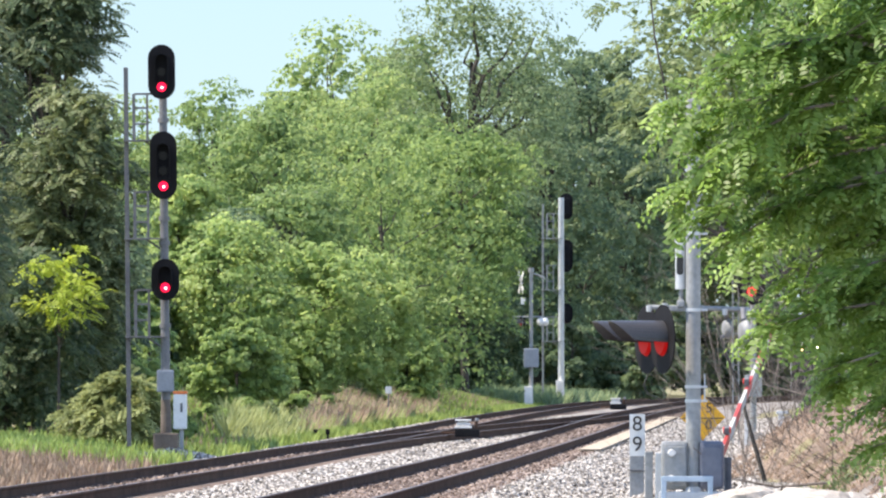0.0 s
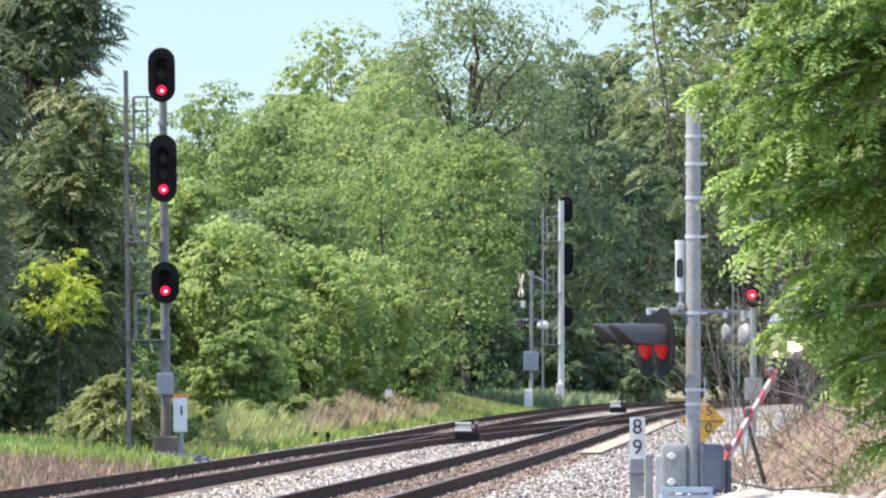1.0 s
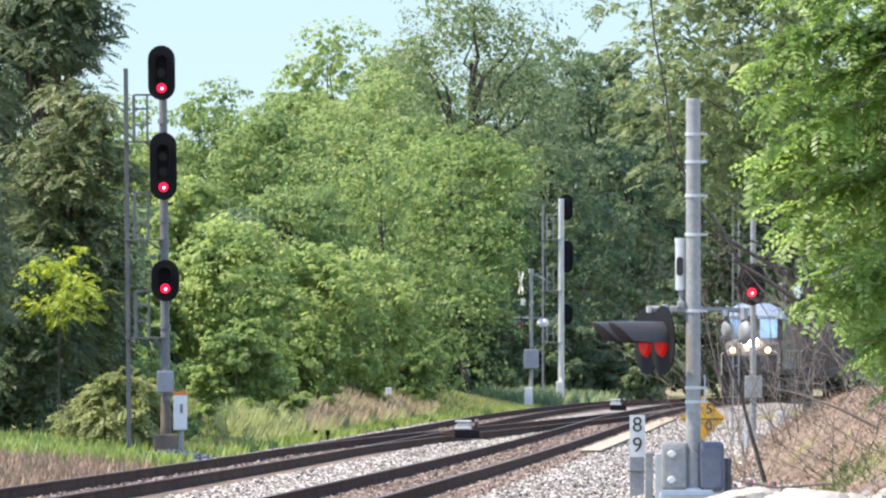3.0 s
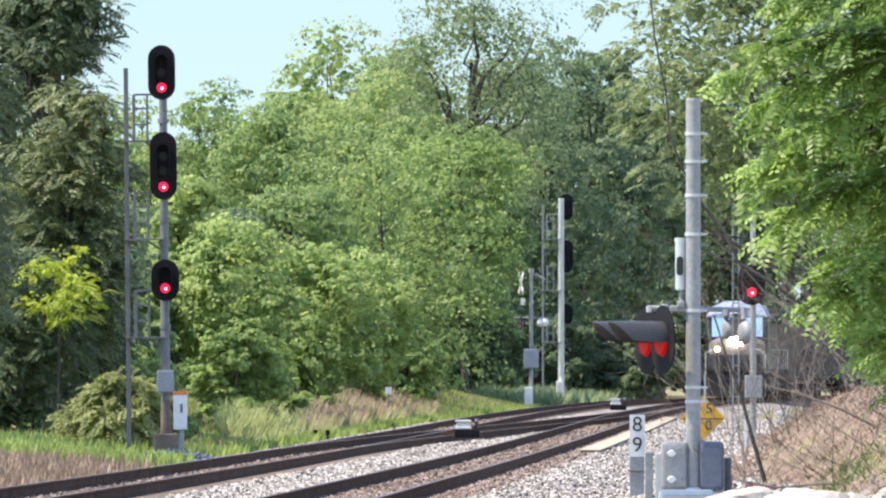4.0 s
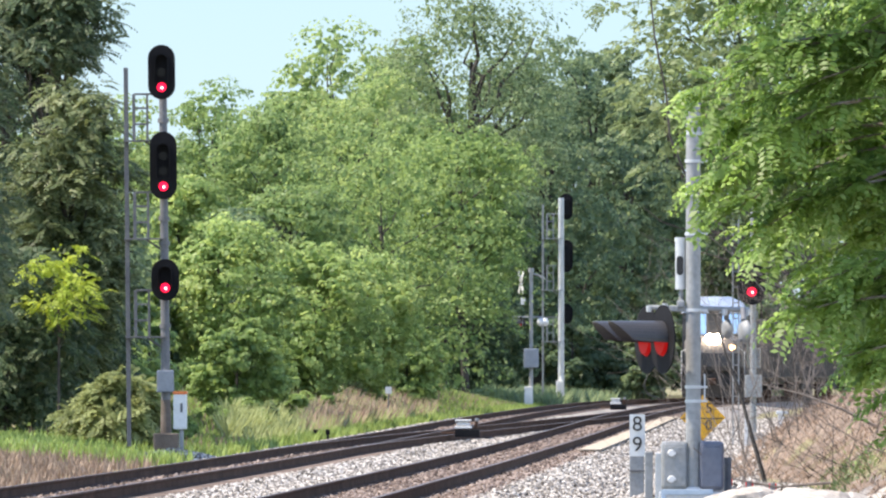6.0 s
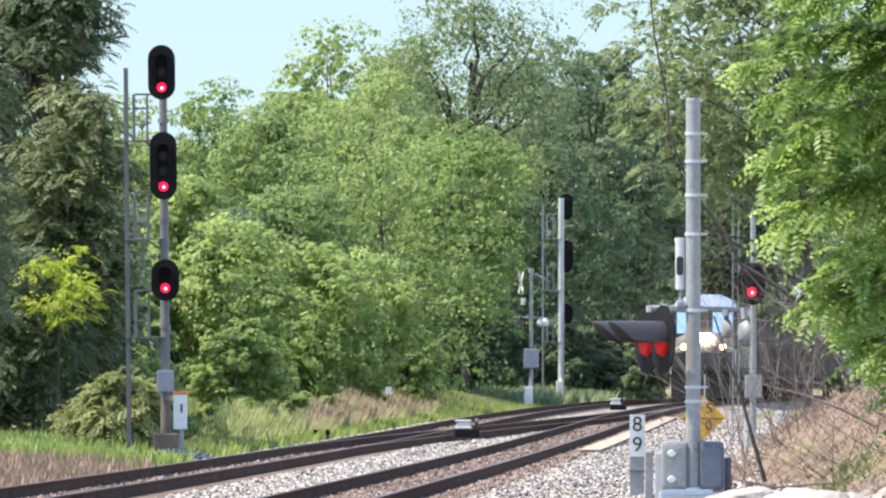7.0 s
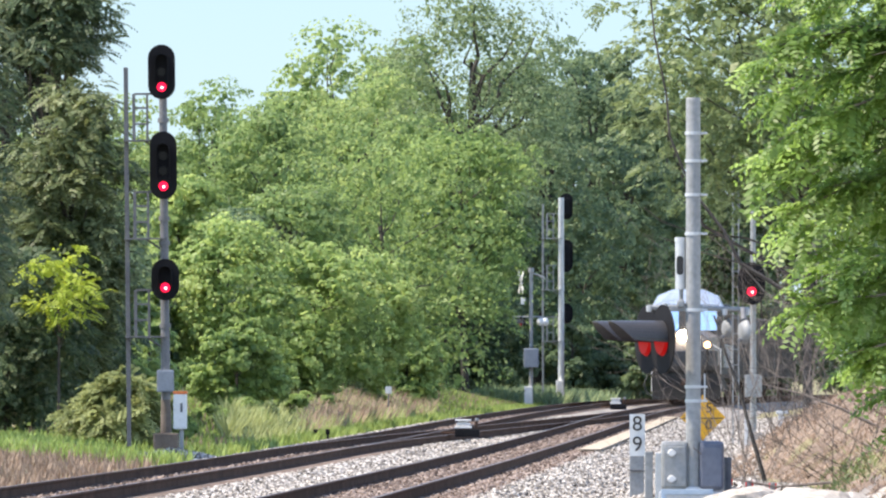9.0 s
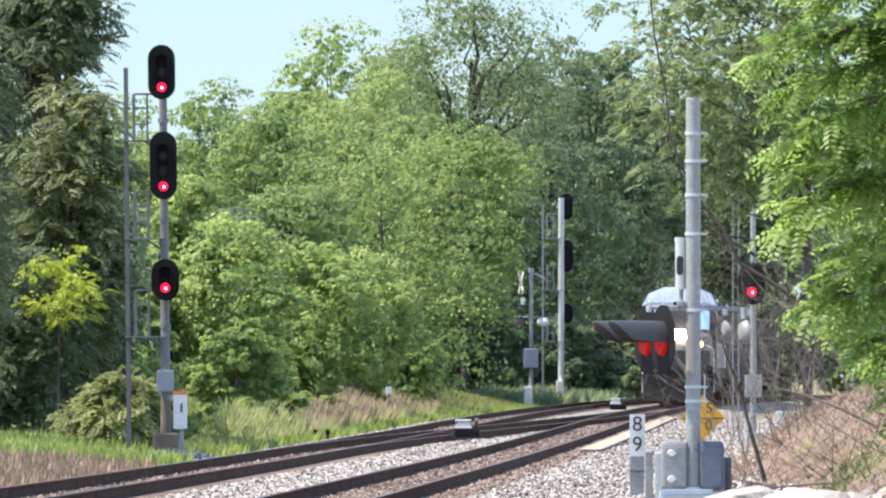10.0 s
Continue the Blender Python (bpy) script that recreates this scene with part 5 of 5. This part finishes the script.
def build_grass():
    rng = np.random.default_rng(9)

    def band(n, lo, hi, y0, y1, tall, mat, name, label, wide=0.02, lean=0.3):
        y = y0 + (y1 - y0) * rng.random(n)
        off = lo + (hi - lo) * rng.random(n)
        x = np.array([track_x(min(b, 780)) for b in y]) + off
        ok = np.hypot((x + 5.9) / 1.5, (y - 215.5) / 5.5) > 1    # bare gravel round the tall signal
        x, y = x[ok], y[ok]
        n = len(x)
        blades(rng, n, lambda k: x, lambda k: y, tall, mat, name, label, lean, wide)

    band(60000, -12.8, -6.9, 203, 440, 0.36, M_GRASS, "grass", "fresh green verge grass beside the track", 0.03)
    band(8000, -12, -7.3, 150, 215, 0.28, M_DRY, "dry_grass", "tall dry straw-coloured weeds on the verge", 0.02)
    band(6000, -12, -7.6, 225, 430, 0.42, M_DRY, "dry_grass", "tall dry straw-coloured weeds on the verge", 0.03)
    def fan(n, y0, y1, lo, hi, off_lo, off_hi, tall, mat, name, label, wide, lean):
        """Plants on the verge between two lines of sight from the crossing, kept clear of the ballast."""
        y = y0 + (y1 - y0) * rng.random(n)
        x = y * (lo + (hi - lo) * rng.random(n))
        off = x - np.array([track_x(c) for c in y])
        ok = (off > off_lo) & (off < off_hi)
        x, y = x[ok], y[ok]
        blades(rng, len(x), lambda k: x, lambda k: y, tall, mat, name, label, lean, wide)

    fan(17000, 270, 430, -0.0145, -0.001, -10.6, -7.6, 0.7, M_DRY, "dry_grass", "tall dry straw-coloured weeds on the verge", 0.026, 0.5)
    fan(24000, 240, 430, -0.02, -0.001, -11.0, -7.5, 0.6, M_WEED, "tall_weeds", "tall pale green weeds along the edge of the wood", 0.03, 0.55)
    # dark blades added over the lit ground in place of the trees' shade
    fan(16000, 440, 540, 0.0025, 0.0195, -11.0, -6.6, 0.8, M_LEAF["dark"], "shaded_weeds", "added weeds coloured dark for the shade beside the far track", 0.06, 0.5)
    fan(9000, 219, 262, -0.0225, -0.0125, -12.5, -8.2, 0.8, M_WEED, "tall_weeds", "tall pale green weeds along the edge of the wood", 0.035, 0.55)
    n = 16000
    y = 76 + 60 * rng.random(n)
    x = 3.4 + 4.5 * rng.random(n) ** 0.8
    patchy = np.array([noise.noise(Vector((a * 1.6, c * 0.5, 7))) for a, c in zip(x, y)]) > 0.02
    x, y = x[patchy], y[patchy]
    blades(rng, len(x), lambda k: x, lambda k: y, 0.085, M_BRUSH, "dead_brush", "dark dead brush and stalks on the cut bank", 2.4, 0.008, 0.07)
    n = 26000
    y = 76 + 80 * rng.random(n)
    x = 3.5 + 5.5 * rng.random(n) ** 0.8
    blades(rng, n, lambda k: x, lambda k: y, 0.1, M_DRY, "dry_brush", "dry brown brush on the cut bank", 2.0, 0.006, 0.08)
    n = 240
    y = 93 + 2.4 * rng.normal(size=n)
    x = 3.7 + 0.05 * (y - 90) + 0.16 * rng.normal(size=n)
    blades(rng, n, lambda k: x, lambda k: y, 0.085, M_LEAF["sumac"], "weeds", "low green weeds on the bank", 0.9, 0.02, 0.07)


# ---- locomotive ----
def build_locomotive():
    g = thing("locomotive", Matrix(), "dark wide-cab diesel freight locomotive with lit headlights", "locomotive")
    M_LOCO = material("loco_black", ((0.018, 0.019, 0.022), (0.04, 0.042, 0.048)), 0.8, 0.32, 0.0, 0.05, 8)
    # grey on the black nose stands in for reflections and haze
    M_NOSE_SHEEN = material("loco_nose_sheen", ((0.13, 0.12, 0.115), (0.2, 0.19, 0.185)), 0.8, 0.4, 0, 0.05, 8)
    # roof of a black engine; sun and sky sheen are painted in as pale blue
    M_ROOF_SHEEN = material("loco_roof_sheen", ((0.15, 0.2, 0.28), (0.3, 0.36, 0.45)), 1.2, 0.3, 0, 0.05, 8)
    M_UNDER = material("loco_grime", ((0.015, 0.014, 0.013), (0.04, 0.035, 0.03)), 1, 0.8, 0, 0.2, 8)
    # blue metallic base colour strengthens the sky's reflection beyond plain glass
    M_GLASS = material("windscreen_glass", ((0.3, 0.4, 0.52), (0.36, 0.46, 0.58)), 1, 0.06, 0.85, 0, spec=1.0)
    P = lambda nm, bm, mt, par=None, lab="": part(nm, bm, mt, par or g, lab)
    # the front faces -y, rails at z=0; length to +y
    bm = BM(); box(bm, (0, 10.8, 1.38), (3.05, 20.6, 0.3), 0.03); P("frame_deck", bm, M_UNDER)
    bm = BM(); slab(bm, [(-1.45, 0.15), (1.45, 0.15), (1.5, 1.25), (-1.5, 1.25)], 0.2, pose(0, 0.35, 0)); P("pilot", bm, M_UNDER, lab="black snow pilot")
    bm = BM(); box(bm, (0, 0.42, 1.5), (2.9, 0.3, 0.22), 0.02); P("front_step_deck", bm, M_UNDER)
    bm = BM(); box(bm, (0, -0.15, 0.9), (0.35, 0.7, 0.3), 0.05); P("coupler", bm, M_RAIL_SIDE)
    # nose: tapering wide hood
    bm = BM()
    front = [(-0.78, 1.6), (0.78, 1.6), (0.95, 2.75), (0.55, 3.04), (-0.55, 3.04), (-0.95, 2.75)]
    back = [(-1.45, 1.5), (1.45, 1.5), (1.45, 2.85), (0.95, 3.1), (-0.95, 3.1), (-1.45, 2.85)]
    a = [bm.verts.new((x, 0.85, z)) for x, z in front]
    b = [bm.verts.new((x, 2.1, z)) for x, z in back]
    bm.faces.new(a)
    for i in range(6):
        bm.faces.new((a[i], a[(i + 1) % 6], b[(i + 1) % 6], b[i]))
    bm.faces.new(b[::-1])
    bmesh.ops.recalc_face_normals(bm, faces=bm.faces[:])
    bmesh.ops.bevel(bm, geom=bm.edges[:], offset=0.05, segments=2, affect="EDGES")
    P("nose", bm, M_NOSE_SHEEN, lab="sloped nose coloured grey for its reflections")
    bm = BM(); box(bm, (0, 0.7, 1.85), (2.7, 0.24, 0.8), 0.05); P("anticlimber", bm, M_LOCO)
    bm = BM(); box(bm, (0.25, 0.84, 2.1), (0.55, 0.04, 1.0), 0.015); P("nose_door", bm, M_NOSE_SHEEN)
    # cab
    bm = BM()
    prof = [(-1.52, 1.5), (1.52, 1.5), (1.52, 3.95), (1.42, 4.12), (-1.42, 4.12), (-1.52, 3.95)]
    slab(bm, prof, 2.6, pose(0, 2.0, 0))
    bmesh.ops.bevel(bm, geom=[e for e in bm.edges], offset=0.04, segments=2, affect="EDGES")
    cab = P("cab", bm, M_LOCO, lab="black cab with wide windscreens")
    bm = BM()
    for px, py, pz in ((1.54, 1.86, 4.12), (1.2, 1.86, 4.26), (1.56, 4.7, 4.1), (1.3, 2.75, 4.62), (0.66, 2.9, 4.9), (1.3, 4.7, 4.62), (0.66, 4.7, 4.9), (1.56, 2.3, 4.08)):
        for sg in (-1, 1):
            bm.verts.new((sg * px, py, pz))
    bmesh.ops.convex_hull(bm, input=bm.verts[:])
    P("cab_roof", bm, M_ROOF_SHEEN, cab, "cab roof coloured pale blue for its sunlit sheen")
    for x in (-0.82, 0.82):
        bm = BM()
        box(bm, (0, 0, 0), (0.9, 0.03, 0.98), 0.015, pose(x, 1.95, 3.6, -3.5, 0, 0))
        P("windscreen", bm, M_GLASS, cab, "tilted windscreen reflecting the sky")
        bm = BM(); box(bm, (0, 1.86, 4.2), (0.5, 0.1, 0.16), 0.03); P("number_board", bm, M_LOCO, cab)
    for x in (-0.16, 0.16):
        bm = BM(); rod(bm, (x, 0.84, 2.9), (x, 0.7, 2.9), 0.23, 0.23, 18); P("headlight", bm, M_HEADLIGHT, lab="glowing headlight")
    for x in (-0.9, 0.9):
        bm = BM(); box(bm, (x, 0.5, 2.5), (0.3, 0.2, 0.3), 0.03); d = P("ditch_light", bm, M_LOCO)
        bm = BM(); rod(bm, (x, 0.41, 2.5), (x, 0.38, 2.5), 0.15, 0.15, 16); P("lens", bm, M_DITCH, d, "glowing ditch light")
        bm = BM(); rod(bm, (x, 0.5, 1.5), (x, 0.5, 2.4), 0.04); P("ditch_light_post", bm, M_UNDER)
    # long hood
    bm = BM(); box(bm, (0, 12.6, 2.75), (1.9, 15.8, 2.5), 0.08); P("long_hood", bm, M_LOCO)
    bm = BM(); box(bm, (0, 18.0, 4.1), (2.9, 3.6, 0.5), 0.08); P("radiator", bm, M_LOCO)
    for sx in (-1, 1):
        bm = BM()
        rod(bm, (sx * 1.5, 4.8, 2.5), (sx * 1.5, 20.8, 2.5), 0.02, n=6)
        for k in range(9):
            rod(bm, (sx * 1.5, 4.8 + 2 * k, 1.5), (sx * 1.5, 4.8 + 2 * k, 2.5), 0.02, n=6)
        P("handrail", bm, M_WHITE)
        bm = BM()
        pipe(bm, [(sx * 1.48, 0.45, 0.5), (sx * 1.48, 0.45, 2.3), (sx * 1.1, 0.5, 2.5)], [0.025] * 3)
        P("grab_iron", bm, M_WHITE, lab="white front grab iron")
        bm = BM()
        for k in range(4):
            box(bm, (sx * 1.35, 0.6 + 0.06 * k, 0.35 + 0.3 * k), (0.3, 0.25, 0.04), 0.005)
        P("step", bm, M_WHITE if sx < 0 else M_UNDER)
    bm = BM(); box(bm, (0, 10.8, 0.85), (2.6, 6.0, 0.8), 0.1); P("fuel_tank", bm, M_UNDER)
    for y0 in (3.6, 17.6):
        bm = BM(); box(bm, (0, y0, 0.75), (2.5, 4.4, 0.45), 0.06); truck = P("truck_frame", bm, M_UNDER)
        for k in (-1, 0, 1):
            for sx in (-1, 1):
                bm = BM(); rod(bm, (sx * 0.69, y0 + 1.8 * k, 0.5), (sx * 0.83, y0 + 1.8 * k, 0.5), 0.5, n=24)
                P("wheel", bm, M_RAIL_SIDE, truck)
    return g


def build_car(label):
    g = thing("freight_car", Matrix(), label, "freight car", "cars of the train")
    M = material("car_paint", ((0.055, 0.05, 0.046), (0.12, 0.108, 0.1)), 0.5, 0.7, 0, 0.2, 6)
    MU = bpy.data.materials["loco_grime"]
    bm = BM(); box(bm, (0, 8.2, 2.5), (2.95, 15.6, 2.9), 0.06); part("body", bm, M, g)
    for sx in (-1, 1):
        for k in range(14):
            bm = BM(); box(bm, (sx * 1.5, 1.0 + 1.1 * k, 2.5), (0.09, 0.1, 2.8), 0.01); part("side_rib", bm, M, g)
    bm = BM(); box(bm, (0, 8.2, 0.95), (1.0, 16.4, 0.3), 0.03); part("underframe", bm, MU, g)
    for y0 in (2.0, 14.4):
        bm = BM(); box(bm, (0, y0, 0.6), (2.3, 2.2, 0.3), 0.05); truck = part("truck_frame", bm, MU, g)
        for k in (-0.85, 0.85):
            for sx in (-1, 1):
                bm = BM(); rod(bm, (sx * 0.69, y0 + k, 0.42), (sx * 0.83, y0 + k, 0.42), 0.42, n=20)
                part("wheel", bm, M_RAIL_SIDE, truck)
    return g


def train_pose(t, back):
    y = 405 + 13.0 * (10 - t) + back
    a, b = on_track(y), on_track(y + 15)
    d = b - a
    return Matrix.Translation(a) @ pose(0, 0, 0, 0, 0, -math.degrees(math.atan2(d.x, d.y)))


build_ground()
build_bank()
build_shoulder()
build_ballast()
build_tracks()
build_pad()
build_left_signal()
build_right_signal()
build_far_signal()
weight_bar, mast_base = build_crossing_mast()
gate = build_gate_arm()
build_far_crossing()
build_signs()
build_switch_machines()
build_trackside_bits()
build_trees()
build_grass()
build_understory()
build_shrubs()
build_shoulder_stones()
build_rocks()
build_signal_gravel()
boughs = build_overhang()
loco = build_locomotive()
cars = [build_car("weathered grey freight car behind the locomotive") for _ in range(4)]
build_stones()
build_ties()


def motions():
    times = [0.5 * k for k in range(21)]
    walk(loco, [(t, train_pose(t, 0)) for t in times])
    for k, car in enumerate(cars):
        walk(car, [(t, train_pose(t, 22.3 + 17.3 * k)) for t in times])
    for bough, rest, z, phase, gain in boughs:
        high = step(z, 1.9, 2.5)
        rows = []
        for k in range(34):
            t = min(10.0, 0.3 * k + 0.0) if k < 33 else 10.0
            if k == 33:
                rows = [r for r in rows if r[0] < 9.95]
            a = high * np.interp(t, *zip(*SWAY_HIGH)) + (1 - high) * np.interp(t, *zip(*SWAY_LOW))
            flutter = math.sin(t * 4.1 + phase) * 0.12 + math.sin(t * 7.3 + 2 * phase) * 0.07
            a = float(a) * gain + flutter
            rows.append((t, Matrix.Translation((-(0.2 + 0.13 * high * (a > 0)) * a, 0.04 * flutter, -0.03 * a)) @ rest @ pose(0, 0, 0, 6 * flutter, -6.0 * a + 8 * flutter, 5 * flutter)))
        walk(bough, rows)
    arm = [(0.0, 18.3), (0.4, 16.5), (0.8, 14.2), (1.2, 12.0), (1.6, 9.4), (2.0, 6.2), (2.4, 2.6), (2.7, 0.2), (3.1, -1.2), (3.8, -1.4), (10.0, -1.4)]
    walk(gate, [(t, pose(2.35, 86.9, 0.57, 0, -a, 80.4)) for t, a in arm])
    sink = [(0.0, 0.672), (0.8, 0.612), (1.6, 0.582), (2.4, 0.562), (3.2, 0.556), (10.0, 0.556)]
    walk(weight_bar, [(t, pose(0, 0, z - mast_base)) for t, z in sink])


motions()
